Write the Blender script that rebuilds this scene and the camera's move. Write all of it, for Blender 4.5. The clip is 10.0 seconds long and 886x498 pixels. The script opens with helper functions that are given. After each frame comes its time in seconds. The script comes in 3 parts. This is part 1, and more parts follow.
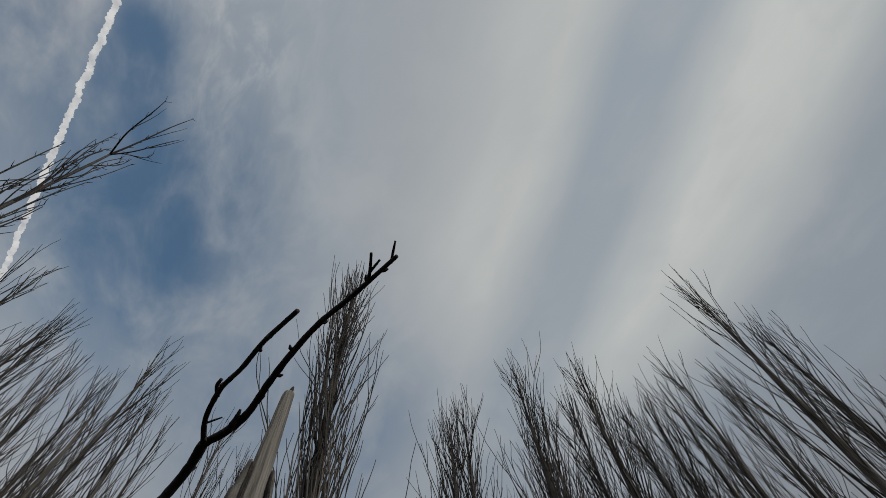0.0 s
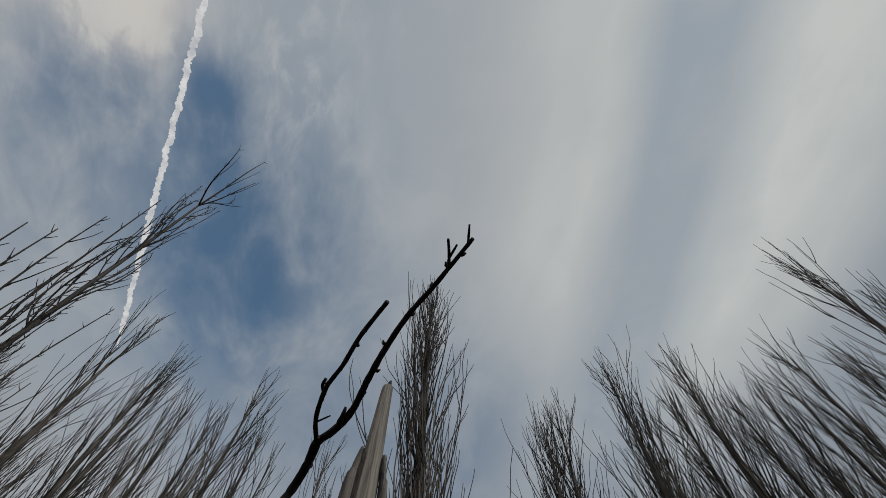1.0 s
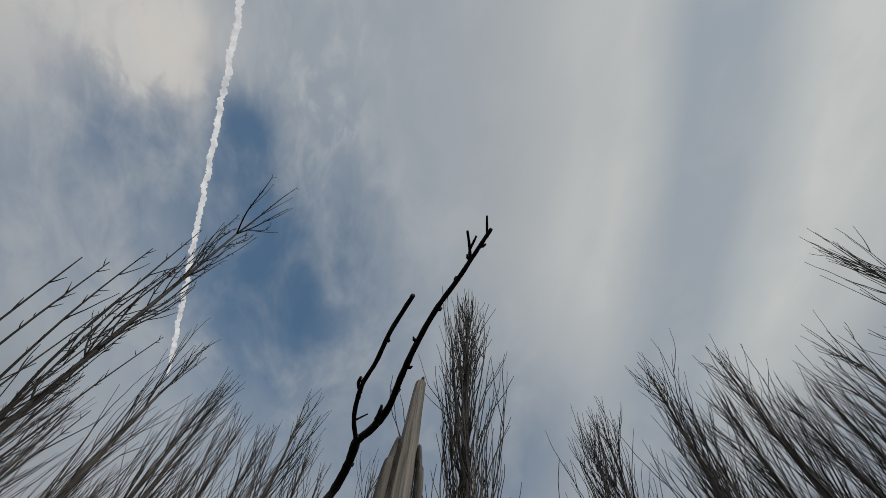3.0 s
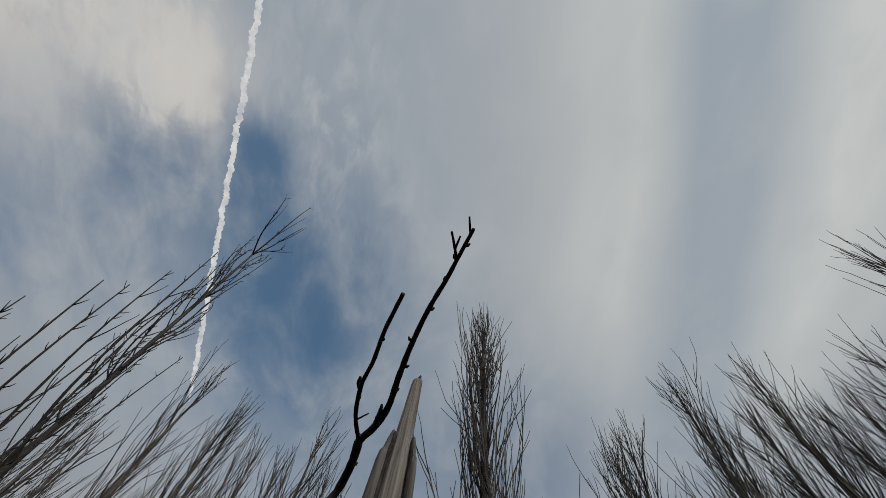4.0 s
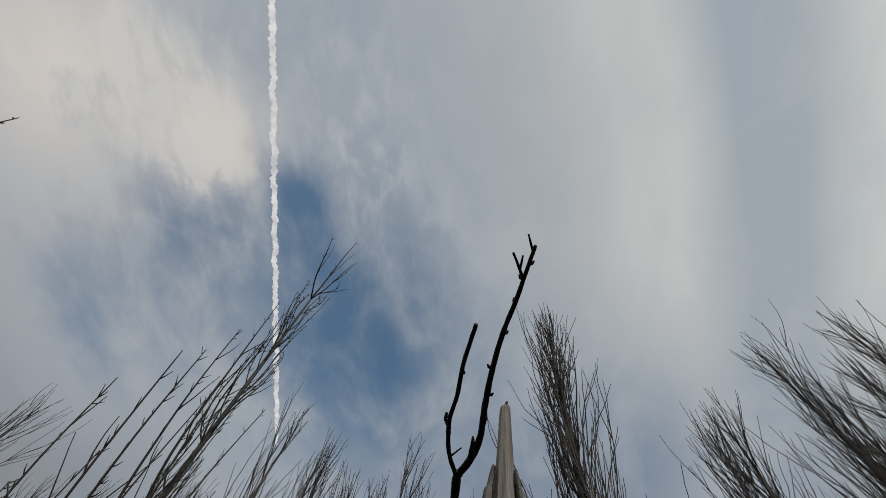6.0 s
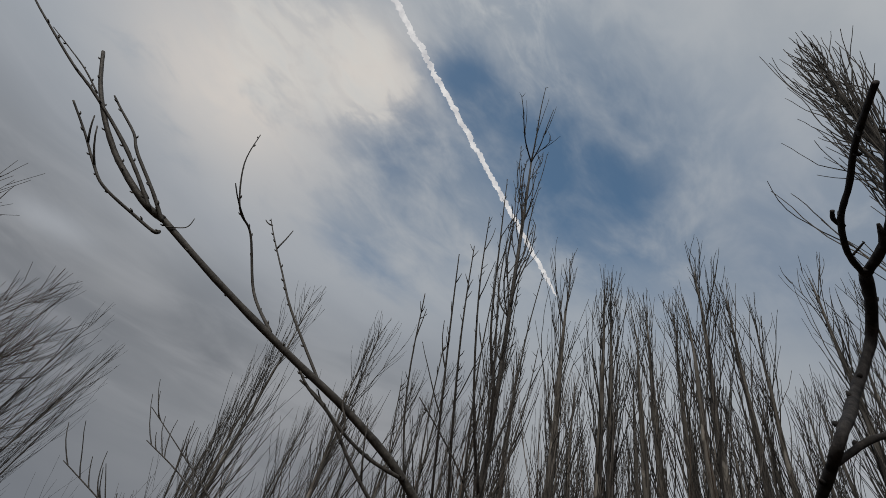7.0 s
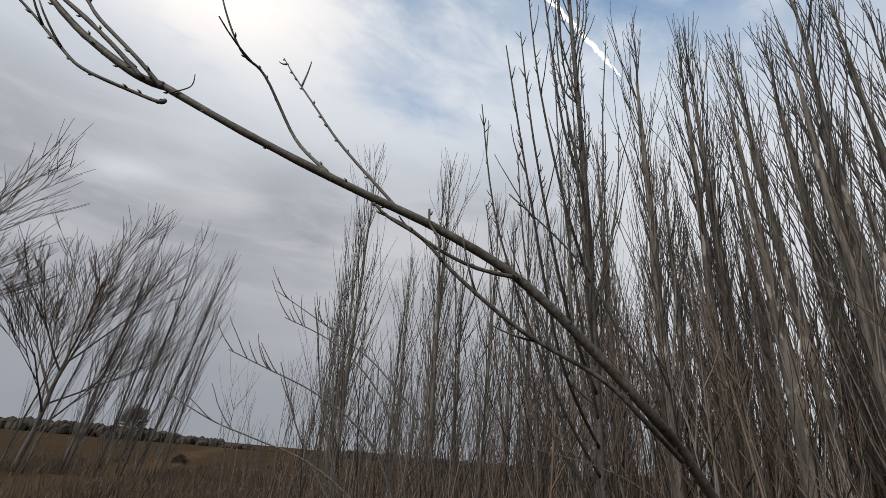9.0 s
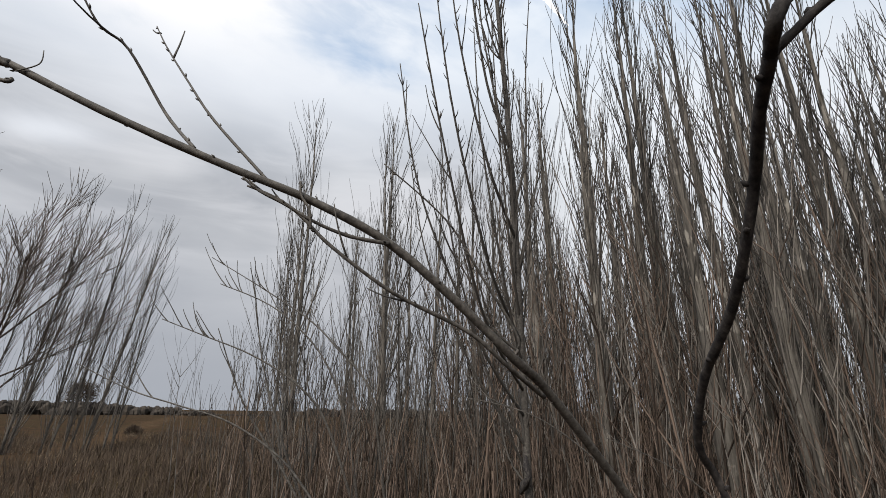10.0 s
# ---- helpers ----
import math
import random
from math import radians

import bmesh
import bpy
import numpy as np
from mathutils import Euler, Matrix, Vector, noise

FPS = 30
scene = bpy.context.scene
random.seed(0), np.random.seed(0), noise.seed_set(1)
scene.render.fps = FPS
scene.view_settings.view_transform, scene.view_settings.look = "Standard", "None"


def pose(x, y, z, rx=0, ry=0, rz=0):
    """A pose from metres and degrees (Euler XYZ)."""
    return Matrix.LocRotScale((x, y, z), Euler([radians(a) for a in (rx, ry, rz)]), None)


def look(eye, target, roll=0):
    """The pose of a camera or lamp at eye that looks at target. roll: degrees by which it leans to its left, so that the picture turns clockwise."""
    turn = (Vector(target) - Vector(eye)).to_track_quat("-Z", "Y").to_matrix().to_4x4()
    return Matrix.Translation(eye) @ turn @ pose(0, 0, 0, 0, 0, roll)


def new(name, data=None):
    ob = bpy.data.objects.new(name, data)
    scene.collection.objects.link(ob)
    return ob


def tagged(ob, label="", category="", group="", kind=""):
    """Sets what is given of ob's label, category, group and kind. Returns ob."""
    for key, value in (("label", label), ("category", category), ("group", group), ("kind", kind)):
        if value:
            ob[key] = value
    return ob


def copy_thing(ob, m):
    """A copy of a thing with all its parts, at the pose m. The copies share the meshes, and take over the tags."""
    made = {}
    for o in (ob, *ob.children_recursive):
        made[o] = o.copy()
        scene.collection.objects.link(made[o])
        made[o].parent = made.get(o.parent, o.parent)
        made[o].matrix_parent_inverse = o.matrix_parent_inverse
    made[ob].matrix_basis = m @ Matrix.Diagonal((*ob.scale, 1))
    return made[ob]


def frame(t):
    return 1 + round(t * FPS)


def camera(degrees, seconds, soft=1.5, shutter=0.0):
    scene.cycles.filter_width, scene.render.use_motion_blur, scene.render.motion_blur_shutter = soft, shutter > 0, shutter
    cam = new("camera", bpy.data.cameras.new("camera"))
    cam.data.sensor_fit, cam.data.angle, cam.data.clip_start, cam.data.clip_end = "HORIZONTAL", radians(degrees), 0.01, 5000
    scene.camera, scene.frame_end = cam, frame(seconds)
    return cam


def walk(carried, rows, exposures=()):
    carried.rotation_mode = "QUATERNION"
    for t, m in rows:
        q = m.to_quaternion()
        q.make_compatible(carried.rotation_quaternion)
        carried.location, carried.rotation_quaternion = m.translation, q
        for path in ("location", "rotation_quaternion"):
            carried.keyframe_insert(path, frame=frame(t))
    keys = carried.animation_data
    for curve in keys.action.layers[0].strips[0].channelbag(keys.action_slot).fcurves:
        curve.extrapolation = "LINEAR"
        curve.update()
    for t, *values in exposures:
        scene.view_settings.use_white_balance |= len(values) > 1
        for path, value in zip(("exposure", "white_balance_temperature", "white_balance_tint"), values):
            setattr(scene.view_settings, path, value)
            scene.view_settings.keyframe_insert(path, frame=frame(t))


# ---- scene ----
cam = camera(85.5, 10.0, soft=0.78)
PATH = [
    (0, (-0.183, -0.239, 1.598), (0.63, -0.2, 3.425), -8.4),
    (0.2, (-0.171, -0.238, 1.574), (0.564, -0.005, 3.417), 0.1),
    (0.5, (-0.162, -0.227, 1.566), (0.557, 0.05, 3.412), 1.8),
    (1, (-0.158, -0.222, 1.559), (0.541, 0.086, 3.407), 3.4),
    (1.5, (-0.149, -0.217, 1.56), (0.531, 0.121, 3.411), 4.8),
    (2, (-0.147, -0.21, 1.55), (0.507, 0.157, 3.405), 6.7),
    (2.5, (-0.136, -0.22, 1.536), (0.491, 0.171, 3.395), 8.3),
    (4, (-0.1, -0.274, 1.468), (0.405, 0.166, 3.352), 14.0),
    (4.5, (-0.068, -0.302, 1.446), (0.405, 0.155, 3.335), 15.9),
    (5, (-0.09, -0.282, 1.459), (0.37, 0.19, 3.347), 16.7),
    (5.2, (-0.09, -0.282, 1.459), (0.37, 0.19, 3.347), 16.7),
    (6.3, (-0.141, -0.259, 1.5), (0.081, 0.437, 3.362), 26.6),
    (6.5, (-0.121, -0.358, 1.514), (-0.008, 0.518, 3.308), 31.0),
    (6.6, (-0.128, -0.33, 1.541), (-0.021, 0.658, 3.277), 27.5),
    (6.8, (-0.218, -0.215, 1.565), (-0.160, 0.980, 3.168), 23.5),
    (7, (-0.248, -0.149, 1.576), (-0.277, 1.268, 2.987), 20.7),
    (7.5, (-0.239, -0.066, 1.624), (-0.408, 1.575, 2.755), 15.0),
    (8, (-0.242, -0.017, 1.624), (-0.465, 1.705, 2.616), 10.4),
    (8.5, (-0.243, 0.017, 1.622), (-0.461, 1.786, 2.528), 7.6),
    (9, (-0.241, 0.079, 1.614), (-0.415, 1.9, 2.422), 5.2),
    (9.5, (-0.152, 0.1, 1.609), (-0.231, 1.962, 2.336), 3.0),
    (10, (-0.014, -0.013, 1.618), (0.009, 1.879, 2.266), 0.8),
]
walk(cam, [(t, look(eye, target, roll)) for t, eye, target, roll in PATH], exposures=[(0.0, -0.15, 6420, 9), (1.0, -0.12, 6410, 9), (4.0, -0.07, 6400, 9), (5.2, -0.04, 6410, 9), (6.5, 0.02, 6490, 10), (7.0, 0.05, 6490, 10), (7.5, 0.33, 6500, 10), (8.0, 0.60, 6550, 10), (8.5, 0.82, 6570, 10), (9.0, 1.00, 6600, 11), (9.5, 1.15, 6610, 11), (10.0, 1.29, 6620, 11)])


# ---- node helpers ----
class Nodes:
    """Short hands for building a node tree."""

    def __init__(self, tree):
        self.tree = tree
        tree.nodes.clear()

    def add(self, kind, **inputs):
        node = self.tree.nodes.new(kind)
        for key, value in inputs.items():
            self.put(node.inputs[key.replace("_", " ")], value)
        return node

    def put(self, socket, value):
        if hasattr(value, "is_linked"):
            self.tree.links.new(value, socket)
        else:
            socket.default_value = value

    def math(self, op, a, b=0.0, c=0.0, clamp=False):
        node = self.tree.nodes.new("ShaderNodeMath")
        node.operation, node.use_clamp = op, clamp
        for i, v in enumerate((a, b, c)):
            self.put(node.inputs[i], v)
        return node.outputs[0]

    def mix(self, fac, a, b, blend="MIX"):
        node = self.tree.nodes.new("ShaderNodeMix")
        node.data_type, node.blend_type = "RGBA", blend
        self.put(node.inputs[0], fac)
        self.put(node.inputs[6], a)
        self.put(node.inputs[7], b)
        return node.outputs[2]

    def noise(self, vector, scale, detail=4.0, rough=0.55, warp=0.0):
        node = self.tree.nodes.new("ShaderNodeTexNoise")
        self.tree.links.new(vector, node.inputs["Vector"])
        node.inputs["Scale"].default_value, node.inputs["Detail"].default_value = scale, detail
        node.inputs["Roughness"].default_value, node.inputs["Distortion"].default_value = rough, warp
        return node.outputs["Fac"]

    def ramp(self, fac, stops):
        node = self.tree.nodes.new("ShaderNodeValToRGB")
        self.tree.links.new(fac, node.inputs[0])
        e = node.color_ramp.elements
        while len(e) < len(stops):
            e.new(0.5)
        for k, (p, c) in zip(e, stops):
            k.position = p
            k.color = (*c, 1) if len(c) == 3 else (c[0], c[0], c[0], 1)
        return node.outputs[0]

    def span(self, v, a, b, c=0.0, d=1.0):
        node = self.tree.nodes.new("ShaderNodeMapRange")
        node.interpolation_type = "SMOOTHSTEP"
        for i, q in enumerate((v, a, b, c, d)):
            self.put(node.inputs[i], q)
        return node.outputs[0]

    def scaled(self, vector, x, y, z):
        node = self.tree.nodes.new("ShaderNodeVectorMath")
        node.operation = "MULTIPLY"
        self.tree.links.new(vector, node.inputs[0])
        node.inputs[1].default_value = (x, y, z)
        return node.outputs[0]

    def blob(self, s, n, s0, n0, ws, wn):
        """A soft oval patch in the cloud layer's own axes."""
        a = self.math("POWER", self.math("MULTIPLY", self.math("SUBTRACT", s, s0), 1 / ws), 2.0)
        b = self.math("POWER", self.math("MULTIPLY", self.math("SUBTRACT", n, n0), 1 / wn), 2.0)
        return self.math("POWER", 2.718, self.math("MULTIPLY", self.math("ADD", a, b), -1.0))


# ---- sky and sun: thin high overcast with one torn blue gap ----
SUN_AZ, SUN_EL = radians(-152), radians(36)
world = bpy.data.worlds.new("sky")
scene.world = world
world.use_nodes = True
N = Nodes(world.node_tree)
out = N.add("ShaderNodeOutputWorld")
bg = N.add("ShaderNodeBackground")
N.put(out.inputs[0], bg.outputs[0])
sky = N.tree.nodes.new("ShaderNodeTexSky")
sky.sky_type, sky.sun_disc = "NISHITA", False
sky.sun_elevation, sky.sun_rotation = SUN_EL, SUN_AZ
clear = N.mix(1.0, sky.outputs[0], (0.038, 0.087, 0.100, 1), "MULTIPLY")
way = N.add("ShaderNodeTexCoord").outputs["Generated"]
sep = N.add("ShaderNodeSeparateXYZ", Vector=way)
X, Y, Z = sep.outputs
up = N.math("MAXIMUM", Z, 0.06)
px, py = N.math("DIVIDE", X, up), N.math("DIVIDE", Y, up)
# the layer's streaks run along s, its bands follow n
s = N.math("ADD", N.math("MULTIPLY", px, 0.80), N.math("MULTIPLY", py, 0.60))
n = N.math("ADD", N.math("MULTIPLY", px, -0.60), N.math("MULTIPLY", py, 0.80))
lay = N.tree.nodes.new("ShaderNodeCombineXYZ")
N.put(lay.inputs[0], s), N.put(lay.inputs[1], n)
lay = lay.outputs[0]
wob = N.math("SUBTRACT", N.noise(N.scaled(lay, 0.8, 1.6, 1), 1.6, 3.0), 0.5)
nw = N.math("ADD", n, N.math("MULTIPLY", wob, 0.15))
streak = N.noise(N.scaled(lay, 0.55, 2.6, 1), 1.5, 5.0, 0.5, 0.3)
puff = N.noise(N.scaled(lay, 1.9, 2.6, 1), 2.4, 5.0, 0.55, 0.4)
lane = N.math("MULTIPLY", N.math("ADD", N.math("ADD", nw, N.math("MULTIPLY", s, 0.22)), 1.6), 0.25)
band = N.ramp(lane, [(0.0, (0.27, 0.30, 0.33)), (0.135, (0.34, 0.36, 0.375)), (0.180, (0.60, 0.59, 0.545)), (0.226, (0.61, 0.598, 0.555)), (0.262, (0.355, 0.385, 0.412)), (0.292, (0.345, 0.376, 0.405)),
                     (0.325, (0.56, 0.55, 0.515)), (0.352, (0.54, 0.532, 0.505)), (0.395, (0.385, 0.397, 0.408)), (0.47, (0.30, 0.333, 0.372)), (0.56, (0.275, 0.313, 0.36)),
                     (0.66, (0.32, 0.345, 0.375)), (0.78, (0.30, 0.32, 0.35)), (0.93, (0.26, 0.275, 0.30)), (1.0, (0.22, 0.235, 0.26))])
cloud = N.mix(N.math("MULTIPLY", N.span(streak, 0.35, 0.7), 0.32), band, (0.36, 0.37, 0.38, 1))
slate = N.mix(N.span(streak, 0.3, 0.7), (0.19, 0.235, 0.30, 1), (0.25, 0.285, 0.33, 1))
dim = N.math("MULTIPLY", N.math("MULTIPLY", N.span(s, 0.30, 0.95), N.span(n, -0.75, -0.30)), N.span(n, 0.6, 0.1))
cloud = N.mix(dim, cloud, slate)
fade = N.math("MULTIPLY", N.span(n, -0.15, -0.75), N.span(Z, 0.80, 0.60))
cloud = N.mix(N.math("MULTIPLY", fade, 0.85), cloud, (0.285, 0.31, 0.345, 1))
drift = N.noise(N.scaled(way, 1.2, 1.2, 2.4), 1.8, 3.0, 0.45, 0.3)
ash = N.mix(N.span(drift, 0.32, 0.68), (0.18, 0.185, 0.196, 1), (0.285, 0.285, 0.29, 1))
wisp = N.noise(N.scaled(way, 1.3, 1.3, 5.5), 2.6, 6.0, 0.55, 0.5)
ash = N.mix(N.math("MULTIPLY", N.span(wisp, 0.42, 0.68), 0.36), ash, (0.37, 0.365, 0.37, 1))
ash = N.mix(N.math("MULTIPLY", N.span(wisp, 0.50, 0.30), 0.28), ash, (0.155, 0.16, 0.172, 1))
cloud = N.mix(N.span(Z, 0.66, 0.36), cloud, ash)
broad = N.math("MULTIPLY", N.blob(s, n, -0.05, 1.05, 0.70, 0.60), 0.8)
cloud = N.mix(N.math("MULTIPLY", broad, N.span(drift, 0.25, 0.60)), cloud, (0.40, 0.40, 0.405, 1))
glow = N.math("ADD", N.blob(s, n, -0.11, 0.96, 0.27, 0.27), N.blob(s, n, 0.08, 0.615, 0.13, 0.11), clamp=True)
glow = N.math("MULTIPLY", glow, N.span(puff, 0.16, 0.48), clamp=True)
cloud = N.mix(glow, cloud, (0.62, 0.56, 0.505, 1))
cloud = N.mix(N.math("MULTIPLY", N.math("MULTIPLY", N.span(puff, 0.42, 0.70), 0.38), N.span(Z, 0.5, 0.8)), cloud, (0.45, 0.45, 0.45, 1))

# flecked edge of the cloud beside the gap, and one crisp lit puff
fleck = N.noise(N.scaled(lay, 2.4, 5.0, 1), 3.4, 5.0, 0.6, 0.5)
heap = N.math("ADD", N.blob(s, n, 0.06, 0.635, 0.17, 0.14), N.math("MULTIPLY", N.blob(s, n, -0.10, 0.83, 0.17, 0.17), 0.9))
heap = N.math("ADD", heap, N.math("MULTIPLY", N.math("SUBTRACT", N.noise(N.scaled(lay, 2.2, 2.8, 1), 2.8, 5.0, 0.55, 0.6), 0.5), 1.5))
heap = N.math("MULTIPLY", N.span(heap, 0.32, 0.92), N.span(fleck, 0.36, 0.58, 0.35, 1.0))
cloud = N.mix(N.math("MULTIPLY", heap, 0.75), cloud, (0.63, 0.585, 0.53, 1))
torn = N.math("ADD", N.blob(s, n, 0.14, 0.29, 0.26, 0.11), N.math("MULTIPLY", N.blob(s, n, -0.02, 0.72, 0.30, 0.24), 0.8), clamp=True)
cloud = N.mix(N.math("MULTIPLY", N.math("MULTIPLY", torn, N.span(fleck, 0.44, 0.68)), 0.55), cloud, (0.52, 0.515, 0.50, 1))
gap = N.math("ADD", N.blob(s, nw, 0.58, 0.355, 0.28, 0.165), N.math("MULTIPLY", N.blob(s, nw, 0.27, 0.455, 0.15, 0.085), 0.95), clamp=True)
gap = N.math("ADD", gap, N.math("MULTIPLY", N.blob(s, n, 0.46, 0.17, 0.28, 0.15), 0.34), clamp=True)
gap = N.math("ADD", gap, N.math("MULTIPLY", N.blob(s, n, 0.51, 1.09, 0.19, 0.10), 0.62), clamp=True)
gap = N.math("ADD", gap, N.math("MULTIPLY", N.blob(s, n, 0.42, 0.78, 0.36, 0.30), 0.52), clamp=True)
gap = N.math("ADD", gap, N.math("MULTIPLY", N.blob(s, n, 0.98, 0.46, 0.34, 0.22), 0.20), clamp=True)
gap = N.math("SUBTRACT", gap, N.math("MULTIPLY", N.math("MAXIMUM", N.math("SUBTRACT", puff, 0.42), 0.0), 1.2), clamp=True)
gap = N.math("ADD", gap, N.math("MULTIPLY", N.blob(s, n, 0.24, 0.68, 0.13, 0.11), 0.30), clamp=True)
gap = N.math("SUBTRACT", gap, N.math("MULTIPLY", N.math("SUBTRACT", fleck, 0.46), 0.35), clamp=True)
gap = N.math("SUBTRACT", gap, N.math("MULTIPLY", heap, 0.6), clamp=True)
gap = N.math("MULTIPLY", N.math("MULTIPLY", N.span(gap, -0.05, 1.05), 0.80), N.span(Z, 0.58, 0.76, 0.6, 1.0))
cover = N.mix(gap, cloud, clear)
cover = N.mix(N.math("MULTIPLY", N.blob(N.math("ADD", s, N.math("MULTIPLY", n, 0.45)), n, 0.735, 2.17, 0.16, 0.15), 0.50), cover, (0.42, 0.43, 0.45, 1))
low = N.span(Z, 0.04, 0.45)
haze = N.mix(N.noise(N.scaled(way, 1.2, 1.2, 4.0), 1.5, 3.0), (0.145, 0.155, 0.172, 1), (0.198, 0.202, 0.214, 1))
cover = N.mix(low, haze, cover)
veil = N.math("ADD", N.math("ADD", N.math("MULTIPLY", X, 0.556), N.math("MULTIPLY", Y, 0.712)), N.math("MULTIPLY", Z, 0.423))
cover = N.mix(N.math("MULTIPLY", N.math("MULTIPLY", N.span(veil, 0.86, 0.985), N.span(Z, 0.72, 0.50)), 0.75), cover, (0.385, 0.395, 0.405, 1))
ground_tone = N.span(Z, -0.03, 0.0)
cover = N.mix(ground_tone, (0.06, 0.05, 0.04, 1), cover)
cover = N.mix(1.0, cover, (0.965, 1.0, 1.035, 1), "MULTIPLY")
N.put(bg.inputs[0], cover)
bg.inputs[1].default_value = 1.0

sun = new("sun", bpy.data.lights.new("sun", "SUN"))
sun.data.energy, sun.data.angle, sun.data.color = 1.4, radians(25), (1.0, 0.95, 0.87)
sun.matrix_world = look((0, 0, 30), (-30 * math.cos(SUN_EL) * math.sin(SUN_AZ), -30 * math.cos(SUN_EL) * math.cos(SUN_AZ), 30 - 30 * math.sin(SUN_EL)))


# ---- materials ----
def surface(name, build, roughness=0.85, bump=0.3, grain=(30, 30, 30), depth=0.01):
    m = bpy.data.materials.new(name)
    m.use_nodes = True
    k = Nodes(m.node_tree)
    o = k.add("ShaderNodeOutputMaterial")
    b = k.add("ShaderNodeBsdfPrincipled", Roughness=roughness)
    k.put(o.inputs[0], b.outputs[0])
    where = k.add("ShaderNodeTexCoord").outputs["Object"]
    k.put(b.inputs["Base Color"], build(k, where))
    if bump:
        h = k.noise(k.scaled(where, *grain), 1.0, 5.0, 0.65)
        n_ = k.add("ShaderNodeBump", Strength=bump, Distance=depth, Height=h)
        k.put(b.inputs["Normal"], n_.outputs[0])
    b.inputs["Specular IOR Level"].default_value = 0.0 if roughness > 0.92 else 0.25
    return m


def bark_look(dark, mid, pale, patch=0.0, streaks=(14, 14, 1.6)):
    def build(k, where):
        a = k.noise(k.scaled(where, *streaks), 1.0, 6.0, 0.65)
        big = k.noise(where, 0.9, 3.0)
        c = k.ramp(a, [(0.36, dark), (0.52, mid), (0.68, pale)])
        rnd = k.add("ShaderNodeObjectInfo").outputs["Random"]
        c = k.mix(k.math("MULTIPLY", rnd, 0.35), c, (*[v * 0.72 for v in mid], 1))
        c = k.mix(k.math("MULTIPLY", k.span(big, 0.45, 0.7), 0.4), c, (*pale, 1))
        if patch:
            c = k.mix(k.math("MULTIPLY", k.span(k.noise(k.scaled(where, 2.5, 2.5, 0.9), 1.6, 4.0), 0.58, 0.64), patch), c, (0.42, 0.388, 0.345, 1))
        return c
    return build


def twig_look(a, b):
    def build(k, where):
        isl = k.add("ShaderNodeNewGeometry").outputs["Random Per Island"]
        c = k.mix(isl, (*a, 1), (*b, 1))
        return k.mix(k.math("MULTIPLY", k.noise(where, 6.0, 4.0), 0.5), c, (*[v * 0.6 for v in a], 1))
    return build


BARK = surface("poplar_bark", bark_look((0.030, 0.027, 0.023), (0.118, 0.106, 0.093), (0.20, 0.182, 0.162), 0.45), 0.9, 0.6, (40, 40, 6), 0.012)
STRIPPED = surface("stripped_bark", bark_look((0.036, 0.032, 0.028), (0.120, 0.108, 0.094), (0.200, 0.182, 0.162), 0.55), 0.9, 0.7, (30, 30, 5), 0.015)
# twigs darker than limbs by nature, pushed further for backlight above and sunlight below
TWIG = surface("poplar_twigs", twig_look((0.023, 0.021, 0.019), (0.147, 0.133, 0.120)), 0.85, 0.0)
LIMB = surface("poplar_limbs", twig_look((0.070, 0.062, 0.055), (0.355, 0.320, 0.286)), 0.85, 0.0)
PALE_BARK = surface("field_tree_bark", bark_look((0.06, 0.052, 0.046), (0.13, 0.115, 0.102), (0.20, 0.182, 0.165)), 0.9, 0.4, (30, 30, 6), 0.01)
PALE_TWIG = surface("field_tree_twigs", twig_look((0.048, 0.039, 0.034), (0.160, 0.131, 0.114)), 0.85, 0.0)
YOUNG = surface("young_bark", bark_look((0.033, 0.030, 0.027), (0.078, 0.070, 0.063), (0.137, 0.126, 0.112), 0.0, (60, 60, 60)), 0.6, 0.5, (220, 220, 220), 0.0015)
DEAD = surface("dead_bark", bark_look((0.011, 0.010, 0.011), (0.034, 0.030, 0.029), (0.075, 0.066, 0.061), 0.0, (70, 70, 40)), 0.8, 0.8, (180, 180, 90), 0.002)
GREY_SLAB = surface("dark_weathered_wood", bark_look((0.05, 0.045, 0.04), (0.16, 0.145, 0.128), (0.27, 0.25, 0.225), 0.0, (130, 130, 5)), 0.85, 0.8, (300, 300, 8), 0.002)
SILVER = surface("weathered_wood", bark_look((0.08, 0.072, 0.064), (0.26, 0.237, 0.21), (0.42, 0.395, 0.36), 0.0, (150, 150, 4)), 0.8, 0.7, (300, 300, 8), 0.002)
STEM = surface("dry_stems", twig_look((0.016, 0.011, 0.008), (0.245, 0.182, 0.145)), 0.9, 0.0)
STRAW = surface("dry_grass", twig_look((0.042, 0.031, 0.021), (0.22, 0.165, 0.115)), 0.9, 0.0)
HEDGE = surface("far_scrub", twig_look((0.045, 0.04, 0.037), (0.085, 0.073, 0.062)), 0.95, 0.0)
SCRUB = surface("brown_scrub", twig_look((0.055, 0.042, 0.034), (0.12, 0.094, 0.074)), 0.95, 0.0)


TRACK = 5.46  # a worn strip of bare earth crosses the meadow


def on_track(x, y, half=1.1):
    return abs(x * 0.911 + y * 0.413 + TRACK) < half


